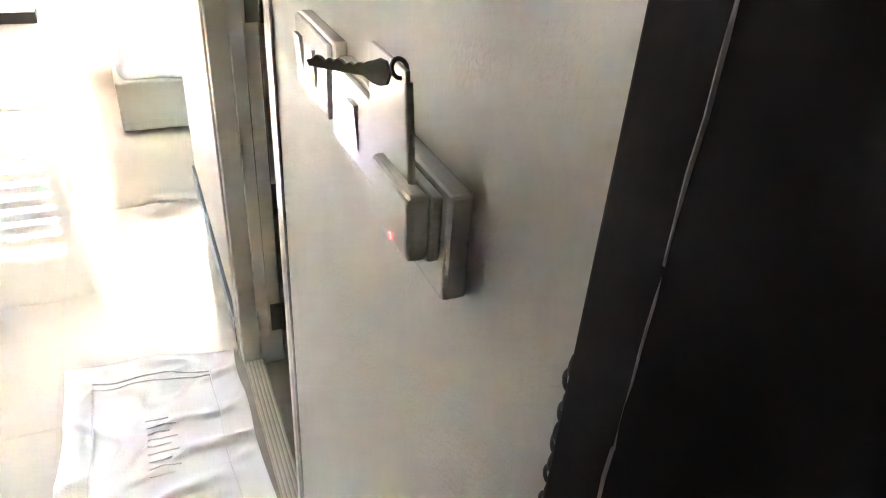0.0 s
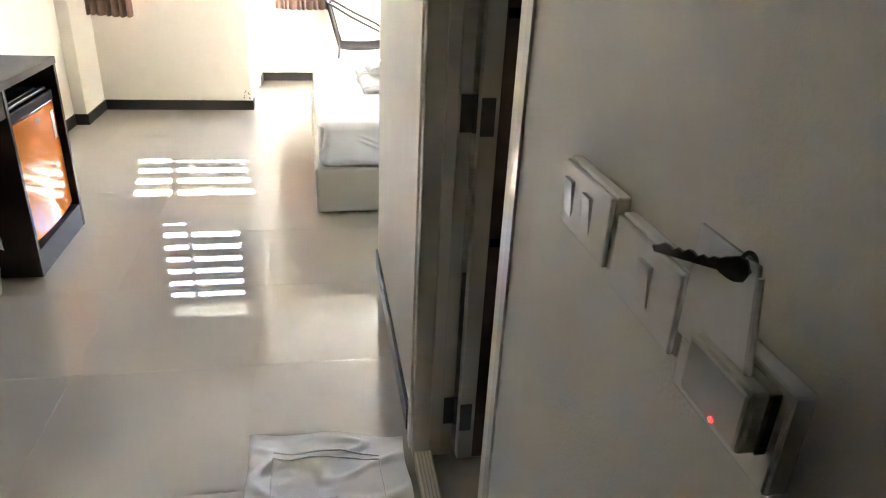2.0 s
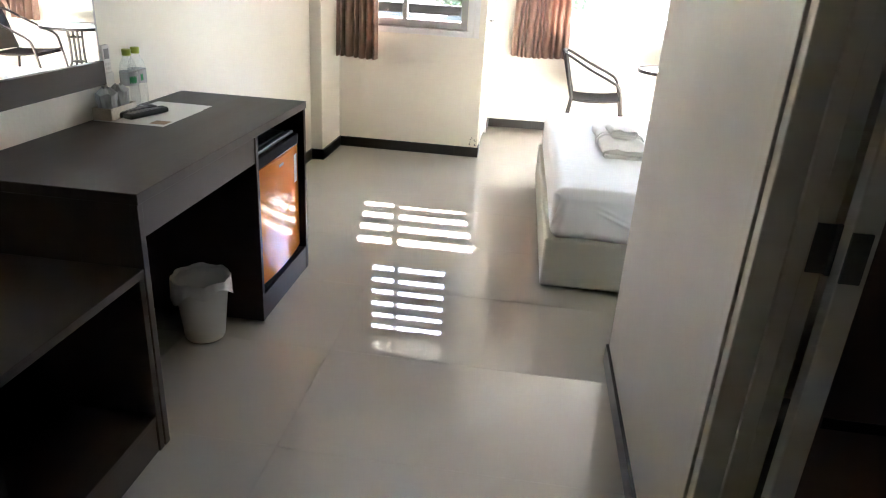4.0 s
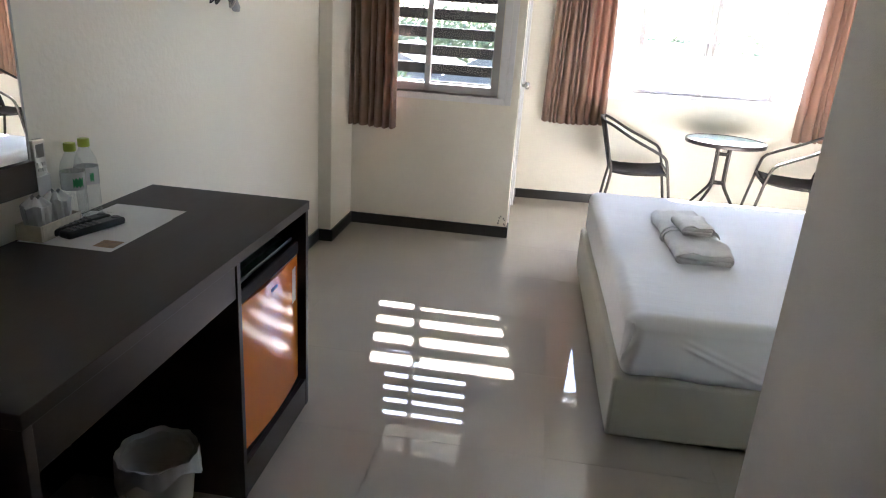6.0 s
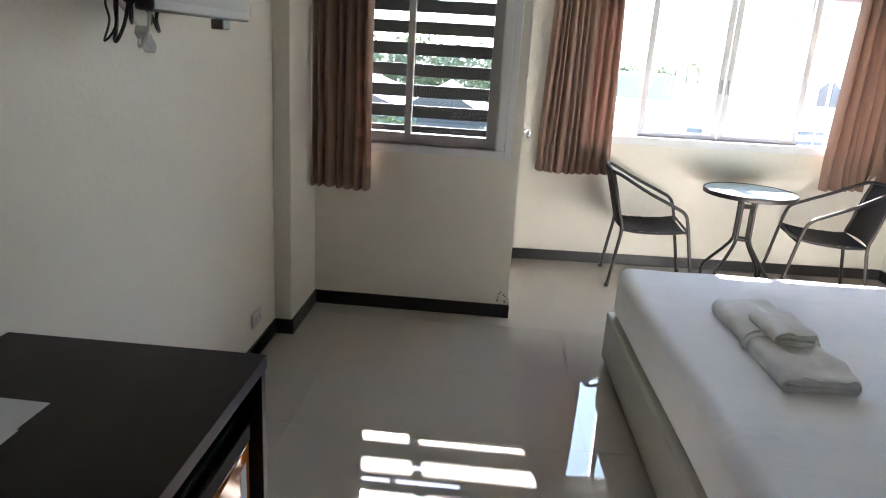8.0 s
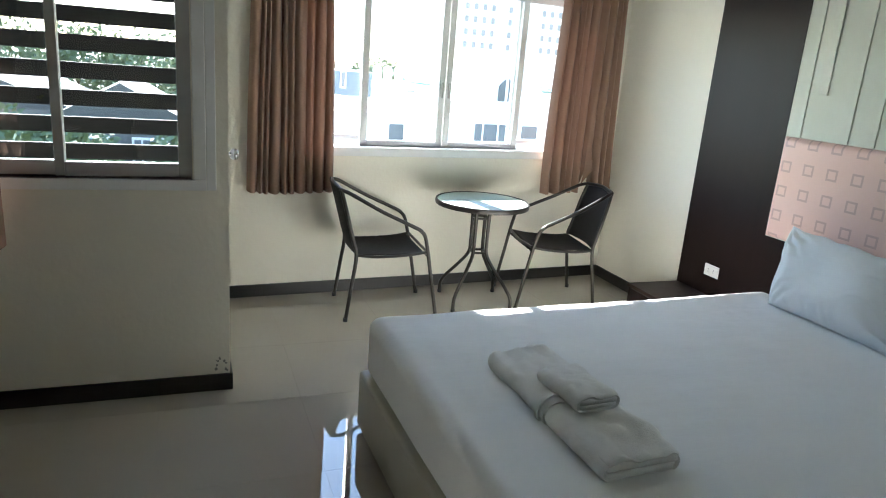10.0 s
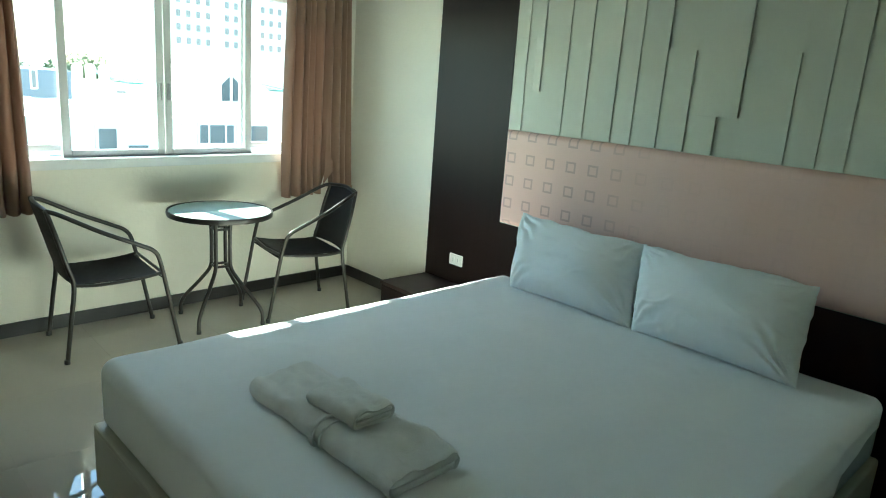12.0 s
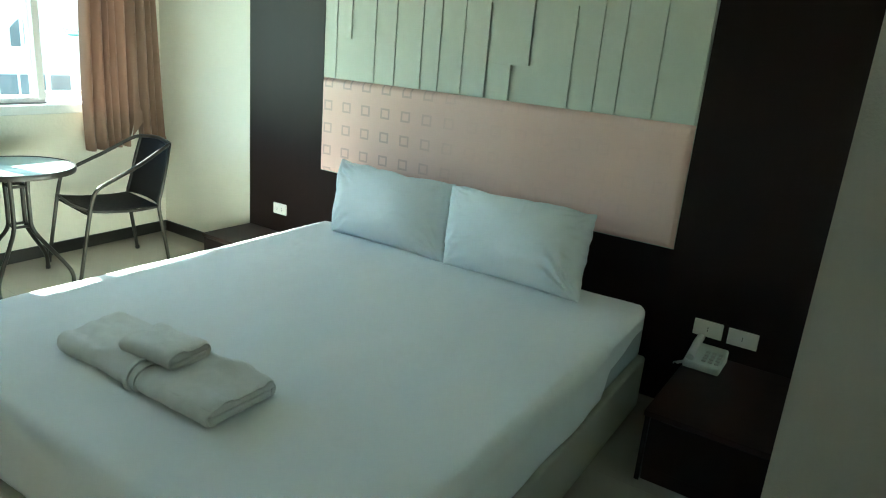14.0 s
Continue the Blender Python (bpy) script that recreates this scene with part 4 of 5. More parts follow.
def round_table():
    cx, cy, h = 1.165, 7.12, 0.690
    t = thing("round_table", (cx, cy, 0), "round glass-topped bistro table on bronze tube legs", "table")
    part("glass_top", lathe([(0.0005, h - 0.012), (0.292, h - 0.012), (0.292, h - 0.003), (0.288, h), (0.0005, h)], 56, (cx, cy, 0)), FROST, t, "frosted glass top", smooth=True)
    rim = [(0.293, h - 0.028), (0.303, h - 0.028), (0.306, h - 0.012), (0.303, h + 0.003), (0.295, h + 0.003), (0.293, h - 0.002), (0.293, h - 0.028)]
    part("rim", lathe(rim, 56, (cx, cy, 0)), BRONZE, t, smooth=True)
    for k in range(4):
        a = math.radians(45 + 90 * k - 7)
        d = Vector((math.cos(a), math.sin(a), 0))
        at = lambda r, z: Vector((cx, cy, 0)) + d * r + Vector((0, 0, z))
        part("leg", tube(smooth_path([at(0.272, 0.008), at(0.268, 0.075), at(0.232, 0.135), at(0.125, 0.255), at(0.068, 0.335), at(0.06, 0.42), at(0.062, 0.6), at(0.075, h - 0.03)], 6), 0.0115, 10), BRONZE, t, smooth=True)
        part("foot_cap", lathe([(0.014, 0.0), (0.014, 0.018), (0.010, 0.022)], 12, tuple(at(0.272, 0))), BLACK, t)
        part("top_strut", tube([at(0.07, h - 0.03), at(0.285, h - 0.024)], 0.008, 8), BRONZE, t)
    for z in (0.35, 0.58):
        for k in range(4):
            a, b = math.radians(38 + 90 * k), math.radians(128 + 90 * k)
            part("cross_bar", tube([(cx + 0.061 * math.cos(a), cy + 0.061 * math.sin(a), z), (cx + 0.061 * math.cos(b), cy + 0.061 * math.sin(b), z)], 0.008, 8), BRONZE, t)


round_table()


# ---------------------------------------------------------------- desk, bench, fridge
DX, DT = -1.085, 0.825


def desk():
    d = thing("desk", (-1.38, 3.06, 0), "long dark laminate desk with drawer and fridge niche", "desk")
    y0, y1 = 2.355, 3.77
    part("desktop", box(LW + 0.004, y0, DT - 0.032, DX, y1, DT, 0.002), DESK, d)
    part("end_panel", box(LW + 0.004, y0 + 0.002, 0, DX - 0.004, y0 + 0.027, DT - 0.0325, 0.0015), DESK, d)
    part("divider_panel", box(LW + 0.004, 3.175, 0, DX - 0.004, 3.198, DT - 0.0325, 0.0015), DESK, d)
    part("end_panel", box(LW + 0.004, y1 - 0.027, 0, DX - 0.004, y1 - 0.002, DT - 0.0325, 0.0015), DESK, d)
    dr = part("drawer_front", box(DX - 0.026, y0 + 0.03, 0.690, DX - 0.008, 3.172, DT - 0.036, 0.002), DESK, d)
    part("drawer_box", box(LW + 0.05, y0 + 0.035, 0.70, DX - 0.027, 3.165, DT - 0.05), DESK, dr)
    part("back_panel", box(LW + 0.005, y0 + 0.028, 0.0, LW + 0.02, 3.174, 0.688), DESK, d)
    part("back_panel", box(LW + 0.005, 3.199, 0.0, LW + 0.02, y1 - 0.028, DT - 0.034), DESK, d)
    part("plinth", box(DX - 0.022, 3.199, 0, DX - 0.006, y1 - 0.028, 0.115, 0.001), DESK, d)
    part("niche_floor", box(LW + 0.021, 3.199, 0.095, DX - 0.024, y1 - 0.028, 0.114), DESK, d)


def bench():
    d = thing("luggage_bench", (-1.38, 2.05, 0), "low open dark laminate luggage bench beside the desk", "bench")
    y0, y1 = 1.735, 2.353
    part("bench_top", box(LW + 0.004, y0, 0.583, DX - 0.004, y1, 0.608, 0.002), DESK, d)
    part("end_panel", box(LW + 0.004, y0, 0, DX - 0.004, y0 + 0.025, 0.5825, 0.0015), DESK, d)
    part("end_panel", box(LW + 0.004, y1 - 0.025, 0, DX - 0.006, y1 - 0.001, 0.5825, 0.0015), DESK, d)
    part("bottom_shelf", box(LW + 0.004, y0 + 0.0255, 0.11, DX - 0.008, y1 - 0.0255, 0.13, 0.0015), DESK, d)
    part("plinth", box(DX - 0.026, y0 + 0.0255, 0, DX - 0.012, y1 - 0.0255, 0.1095, 0.001), DESK, d)
    part("back_panel", box(LW + 0.005, y0 + 0.0255, 0.131, LW + 0.017, y1 - 0.0255, 0.5825), DESK, d)


def fridge():
    f = thing("mini_fridge", (-1.35, 3.47, 0.115), "small fridge with glossy orange door in the desk niche", "fridge")
    y0, y1, z0, z1 = 3.213, 3.722, 0.116, 0.70
    part("body", box(LW + 0.06, y0 + 0.01, z0, DX - 0.085, y1 - 0.01, z1 - 0.005, 0.004), BLACK, f)

    def face(u, v, back=0.0):
        a = 2 * u - 1
        return (DX - 0.030 + 0.016 * (1 - a * a) - back, y0 + (y1 - y0) * u, z0 + 0.022 + (z1 - 0.062 - z0 - 0.022) * v)

    bm = sheet(face, 20, 4)
    sheet(lambda u, v: face(u, v, 0.017 + 0.012 * (1 - (2 * u - 1) ** 2)), 20, 4, bm=bm)
    edges = [e for e in bm.edges if e.is_boundary]
    bmesh.ops.bridge_loops(bm, edges=edges)
    door = part("door", bm, ORANGE, f, "glossy orange curved door", smooth=True)
    part("door_edge", box(DX - 0.075, y0, z0 + 0.006, DX - 0.048, y1, z1 - 0.002, 0.003), BLACK, door)
    part("handle", box(DX - 0.05, y0 + 0.004, z1 - 0.060, DX - 0.022, y1 - 0.004, z1 - 0.012, 0.006), FRAME_DARK, door, "black grip along the top")
    part("handle_trim", box(DX - 0.0225, y0 + 0.22, z1 - 0.058, DX - 0.0205, y1 - 0.04, z1 - 0.055, 0.001), CHROME, door, "chrome strip")
    part("sticker", sheet(lambda u, v: (face((y1 - 0.075 + 0.045 * u - y0) / (y1 - y0), 0)[0] + 0.0008, y1 - 0.075 + 0.045 * u, 0.47 + 0.13 * v), 4, 2, 0.0003), PAPER, door, "white rating sticker")
    part("badge", box(DX - 0.0155, 3.44, 0.60, DX - 0.0125, 3.49, 0.611), GREYALU, door, "small plain badge")


desk()
bench()
fridge()


def waste_bin():
    cx, cy = -1.275, 3.02
    b = thing("waste_bin", (cx, cy, 0), "white plastic waste bin with a thin bag over its rim", "bin")
    part("bucket", lathe([(0.0005, 0.004), (0.074, 0.0), (0.078, 0.01), (0.104, 0.25), (0.108, 0.255), (0.103, 0.258), (0.099, 0.25), (0.072, 0.014), (0.0005, 0.012)], 32, (cx, cy, 0)), BIN, b, smooth=True)

    def bag(u, v):
        a = 2 * math.pi * u
        r = (0.097 if v < 0.3 else 0.112 + 0.005 * math.sin(5 * a + 1) * (v - 0.3) + 0.002 * math.sin(17 * a) + 0.003 * noise.noise((3 * math.cos(a), 3 * math.sin(a), 4 * v))) + (0.008 * (v - 0.5) if v > 0.5 else 0)
        z = 0.20 + v / 0.3 * 0.068 if v < 0.3 else 0.268 - (v - 0.3) * (0.09 + 0.03 * math.sin(2 * a) + 0.02 * math.sin(5 * a))
        return (cx + r * math.cos(a), cy + r * math.sin(a), z + 0.004 * math.sin(7 * a))

    part("bag", sheet(bag, 72, 12), LINER, b, "crumpled translucent liner", smooth=True)


waste_bin()


# ---------------------------------------------------------------- on and above the desk
def mirror():
    y0, y1, z0, z1 = 2.20, 3.168, 0.945, 2.0
    x = LW
    m = thing("wall_mirror", (x, (y0 + y1) / 2, z0), "large wall mirror with a dark grey lower frame above the desk", "mirror")
    part("glass", box(x + 0.012, y0 + 0.016, z0 + 0.088, x + 0.018, y1 - 0.008, z1 - 0.03), MIRROR, m)
    part("backing", box(x + 0.0005, y0, z0, x + 0.0115, y1, z1), DESK, m)
    part("frame_rail", box(x + 0.0116, y0, z0, x + 0.030, y1, z0 + 0.087, 0.002), DESK, m)
    part("frame_rail", box(x + 0.0116, y0, z1 - 0.029, x + 0.022, y1, z1, 0.002), DESK, m)
    part("frame_stile", box(x + 0.0116, y0, z0 + 0.0875, x + 0.022, y0 + 0.0155, z1 - 0.0295, 0.001), DESK, m)
    part("frame_stile", box(x + 0.0116, y1 - 0.0075, z0 + 0.0875, x + 0.020, y1, z1 - 0.0295, 0.001), GREYALU, m)


mirror()


def air_remote():
    r = thing("air_conditioner_remote", (LW, 3.195, 0.93), "white air-conditioner remote in a wall holder", "remote control")
    x = LW
    part("holder", box(x + 0.0005, 3.173, 0.925, x + 0.026, 3.227, 0.985, 0.003), PLATE, r)
    body = part("body", box(x + 0.004, 3.177, 0.935, x + 0.022, 3.223, 1.085, 0.004), PLATE, r)
    part("screen", box(x + 0.0221, 3.185, 1.035, x + 0.0228, 3.215, 1.072), INK, body, "grey display")
    for i in range(2):
        for j in range(2):
            part("button", box(x + 0.022, 3.185 + j * 0.017, 0.995 + i * 0.016, x + 0.0238, 3.198 + j * 0.017, 1.005 + i * 0.016, 0.0005), GREYPLATE, body)


air_remote()


def tv():
    t = thing("television", (-1.6, 4.45, 1.55), "flat grey television on a wall bracket with hanging cables", "television")
    M = pose(-1.485, 4.47, 1.76, 0, 0, 0) @ pose(0, 0, 0, 0, 4, 0)
    bm = box(-0.03, -0.34, -0.215, 0.02, 0.34, 0.215, 0.008)
    bmesh.ops.transform(bm, matrix=M, verts=bm.verts)
    part("case", bm, TV_GREY, t, "grey plastic case")
    bm = box(0.0202, -0.325, -0.185, 0.0215, 0.325, 0.20)
    bmesh.ops.transform(bm, matrix=M, verts=bm.verts)
    part("screen", bm, BLACK, t, "dark glossy screen")
    part("bracket_arm", box(LW + 0.03, 4.40, 1.70, -1.515, 4.46, 1.80, 0.004), BLACK, t)
    part("bracket_plate", box(LW + 0.0005, 4.36, 1.66, LW + 0.03, 4.50, 1.84, 0.003), BLACK, t)
    rnd = random.Random(4)
    for k in range(6):
        y = 4.08 + 0.045 * k
        drop = 1.45 + rnd.uniform(0, 0.08)
        pts = smooth_path([(-1.53, y + rnd.uniform(-0.02, 0.02), 1.60), (-1.55, y + rnd.uniform(-0.03, 0.05), drop + 0.04), (-1.57 + rnd.uniform(-0.02, 0.02), y + rnd.uniform(0.0, 0.06), drop), (-1.59, y + rnd.uniform(0.02, 0.08), drop + 0.05), (-1.62, y + rnd.uniform(0, 0.1), 1.58), (LW + 0.02, 4.40, 1.68)], 6)
        part("cable", tube(pts, rnd.choice((0.003, 0.004, 0.005)), 6), PLATE if k == 3 else BLACK, t, smooth=True)
    bm = box(-0.016, -0.05, -0.014, 0.016, 0.05, 0.014, 0.008)
    bmesh.ops.transform(bm, matrix=pose(-1.575, 4.27, 1.475, -32, 0, 10), verts=bm.verts)
    part("adaptor", bm, WRAP, t, "pale power adaptor hanging in the cables")
    part("bracket_foot", box(-1.53, 4.60, 1.515, -1.49, 4.66, 1.545, 0.004), TV_GREY, t)


tv()


def bottle(at, seed):
    x, y, z = at
    K = 1.09
    b = thing("water_bottle", at, "clear plastic water bottle with a lime green cap", "bottle", "water bottles on the desk")
    prof = [(0.0005, 0.004), (0.026, 0.0), (0.030, 0.006), (0.030, 0.02), (0.0285, 0.03), (0.030, 0.04), (0.030, 0.075), (0.028, 0.082), (0.030, 0.09), (0.030, 0.145), (0.026, 0.165), (0.016, 0.186), (0.0125, 0.194), (0.0125, 0.2)]
    prof = [(r * 1.12, q * K) for r, q in prof]
    body = part("body", lathe(prof, 28, at), BOTTLE, b, smooth=True)
    part("label", lathe([(0.0340, 0.094 * K), (0.0340, 0.142 * K)], 28, at), WRAP, body, "thin clear label")
    w = 0.42 if seed else 0.16
    part("mark", sheet(lambda u, v: (x + 0.0344 * math.cos(-0.55 + w * (u - 0.5) * 2), y + 0.0344 * math.sin(-0.55 + w * (u - 0.5) * 2), z + 0.125 + 0.030 * (v - 0.5) * (0.55 + 0.45 * abs(math.cos(3 * math.pi * u)))), 18, 2, 0.0002), GREEN, body, "small green printed mark")
    part("cap", lathe([(0.0160, 0.214), (0.0166, 0.216), (0.0166, 0.236), (0.0150, 0.238), (0.0005, 0.238)], 24, at), CAP, b, "lime green cap", smooth=True)


bottle((-1.640, 3.286, DT + 0.0015), 1)
bottle((-1.648, 3.360, DT + 0.0015), 0)


def tray():
    x0, x1, y0, y1, z = -1.680, -1.602, 3.085, 3.255, DT + 0.0015
    t = thing("amenity_tray", ((x0 + x1) / 2, (y0 + y1) / 2, z), "beige woven tray for the wrapped glasses", "tray")
    part("tray_floor", box(x0, y0, z, x1, y1, z + 0.005, 0.001), WICKER, t)
    for q in ((x0, y0, x1, y0 + 0.006), (x0, y1 - 0.006, x1, y1), (x0, y0 + 0.0062, x0 + 0.006, y1 - 0.0062), (x1 - 0.006, y0 + 0.0062, x1, y1 - 0.0062)):
        part("tray_side", box(q[0], q[1], z + 0.0052, q[2], q[3], z + 0.045, 0.002), WICKER, t)


def wrapped_glass(x, y, k):
    z = DT + 0.0068
    g = thing("wrapped_glass", (x, y, z), "drinking glass wrapped in thin clear plastic", "glass", "wrapped glasses in the tray")
    part("tumbler", lathe([(0.0245, 0.002), (0.026, 0.0), (0.033, 0.09)], 24, (x, y, z)), BOTTLE, g, smooth=True)

    def wrap(u, v):
        a = 2 * math.pi * u
        r = 0.029 + 0.010 * v + 0.0022 * math.sin(7 * a + k) + 0.002 * math.sin(13 * a + 5 * v)
        if v > 0.8:
            r *= 1 - (v - 0.8) * 3.2
        return (x + r * math.cos(a), y + r * math.sin(a), z + 0.004 + 0.105 * v + 0.004 * math.sin(5 * a))

    part("wrapping", sheet(wrap, 40, 10), WRAP, g, "crinkled clear wrapping", smooth=True)


tray()
for k, (x, y) in enumerate(((-1.642, 3.128), (-1.640, 3.205))):
    wrapped_glass(x, y, k)


def paper(x0, y0, x1, y1, z, yaw, label, marks):
    p = thing("information_sheet", ((x0 + x1) / 2, (y0 + y1) / 2, z), label, "paper", "papers on the desk")
    part("page", sheet(lambda u, v: (x0 + (x1 - x0) * u, y0 + (y1 - y0) * v, z + 0.0006 * math.sin(3 * u) * v + 0.0004), 10, 8, 0.0004), PAPER, p)
    for q, m in marks:
        part("printing", box(q[0], q[1], z + 0.0014, q[2], q[3], z + 0.0018), m, p)
    p.rotation_euler = (0, 0, radians(yaw))


paper(-1.675, 3.08, -1.40, 3.40, DT + 0.0003, 0, "white printed sheet with a photograph under the tray",
      [((-1.47, 3.105, -1.41, 3.16), PICTURE)])
paper(-1.650, 3.402, -1.405, 3.495, DT + 0.0003, -1, "plain white sheet of paper on the desk",
      [])


def tv_remote(x, y, yaw, label, rows):
    z = DT + 0.0025
    r = thing("tv_remote", (x, y, z), label, "remote control", "remotes on the desk")
    body = part("body", box(x - 0.022, y - 0.098, z, x + 0.022, y + 0.098, z + 0.022, 0.008, seg=3), BLACK, r)
    for i in range(rows):
        for j in range(3):
            part("button", box(x - 0.016 + j * 0.012, y - 0.078 + i * 0.021, z + 0.0215, x - 0.008 + j * 0.012, y - 0.068 + i * 0.021, z + 0.0245, 0.001), INK, body)
    part("dial_pad", lathe([(0.0125, z + 0.0215), (0.0125, z + 0.0235), (0.011, z + 0.0245), (0.0005, z + 0.0245)], 20, (x, y + 0.078, 0)), TV_GREY, body, "round grey pad")
    r.rotation_euler = (0, 0, radians(yaw))


tv_remote(-1.596, 3.232, -14, "black television remote lying beside the tray", 6)
tv_remote(-1.545, 3.222, -15, "black remote with grey keys on the printed sheet", 5)


# ---------------------------------------------------------------- corridor: bath mat and switches
def bath_mat():
    x0, x1, y0, y1 = -0.150, 0.318, 1.30, 2.035
    m = thing("bath_mat", ((x0 + x1) / 2, (y0 + y1) / 2, 0), "crumpled white towelling bath mat on the floor", "bath mat")

    def fn(u, v):
        x, y = x0 + (x1 - x0) * u, y0 + (y1 - y0) * v - 0.045 * u * v
        wx, wy = x + 0.05 * noise.noise((x * 4, y * 4, 9)), y + 0.05 * noise.noise((x * 4, y * 4, 4))
        edge = min(u, 1 - u, v, 1 - v)
        # soft folds that run in from the edges, and a few long ripples across
        a = 1 - min(1.0, abs(noise.noise((wx * 6 + wy * 2.5, wy * 9 - wx * 3, 1.0))) * 3.4)
        b = 1 - min(1.0, abs(noise.noise((wx * 4 - wy * 6, wy * 6 + wx * 2, 3.0))) * 3.0)
        a, b = a * a * (3 - 2 * a), b * b * (3 - 2 * b)
        calm = 0.45 + 0.55 * min(1.0, math.hypot(u - 0.62, v - 0.72) * 3.2)
        h = (0.009 * a * (1.15 - 1.2 * edge) + 0.006 * b) * calm * min(1, 0.4 + edge * 7)
        return (x + 0.02 * noise.noise((y * 5, x * 2, 0)), y + 0.02 * noise.noise((x * 5, y * 2, 5)), 0.006 + h)

    cloth = part("cloth", sheet(fn, 100, 140, 0.004), MAT_CLOTH, m, smooth=True)

    def ridge(u0, v0, u1, v1):
        pts = []
        for k in range(20):
            q = k / 19
            p = Vector(fn(u0 + (u1 - u0) * q, v0 + (v1 - v0) * q))
            pts.append(p + Vector((0, 0, 0.0022)))
        part("woven_ridge", tube(pts, 0.0022, 6), MAT_CLOTH, cloth, smooth=True)

    for a in ((0.16, 0.16, 0.84, 0.16), (0.84, 0.16, 0.84, 0.84), (0.84, 0.84, 0.16, 0.84), (0.16, 0.84, 0.16, 0.16), (0.16, 0.875, 0.84, 0.875)):
        ridge(*a)
    for k in range(9):
        ridge(0.44, 0.36 + 0.033 * k, 0.44 + (0.16 if k % 2 else 0.12), 0.36 + 0.033 * k)


bath_mat()


def switch_plate(y0, y1, z0, z1, rockers, label):
    s = thing("light_switch", (CW, (y0 + y1) / 2, z0), label, "light switch", "switches in the corridor")
    part("plate", box(CW - 0.012, y0, z0, CW - 0.0005, y1, z1, 0.002, seg=2), PLATE, s)
    cz = (z0 + z1) / 2
    part("face", box(CW - 0.0175, y0 + 0.0015, z0 + 0.0015, CW - 0.0125, y1 - 0.0015, z1 - 0.0015, 0.0022, seg=3), PLATE, s)
    for c in rockers:
        bm = bmesh.new()
        xs = ((CW - 0.0178, CW - 0.0172), (CW - 0.0212, CW - 0.0172))
        lo = [bm.verts.new((x, y, cz - 0.017)) for x, y in ((xs[0][0], c - 0.009), (xs[0][0], c + 0.009), (xs[0][1], c + 0.009), (xs[0][1], c - 0.009))]
        hi = [bm.verts.new((x, y, cz + 0.017)) for x, y in ((xs[1][0], c - 0.009), (xs[1][0], c + 0.009), (xs[1][1], c + 0.009), (xs[1][1], c - 0.009))]
        for k in range(4):
            bm.faces.new((lo[k], lo[(k + 1) % 4], hi[(k + 1) % 4], hi[k]))
        bm.faces.new(lo)
        bm.faces.new(hi)
        part("rocker", bm, PLATE, s)


switch_plate(0.830, 0.942, 1.158, 1.224, (0.921, 0.876), "glossy white double light switch in the corridor")
switch_plate(0.708, 0.818, 1.152, 1.217, (0.757,), "glossy white single light switch in the corridor")


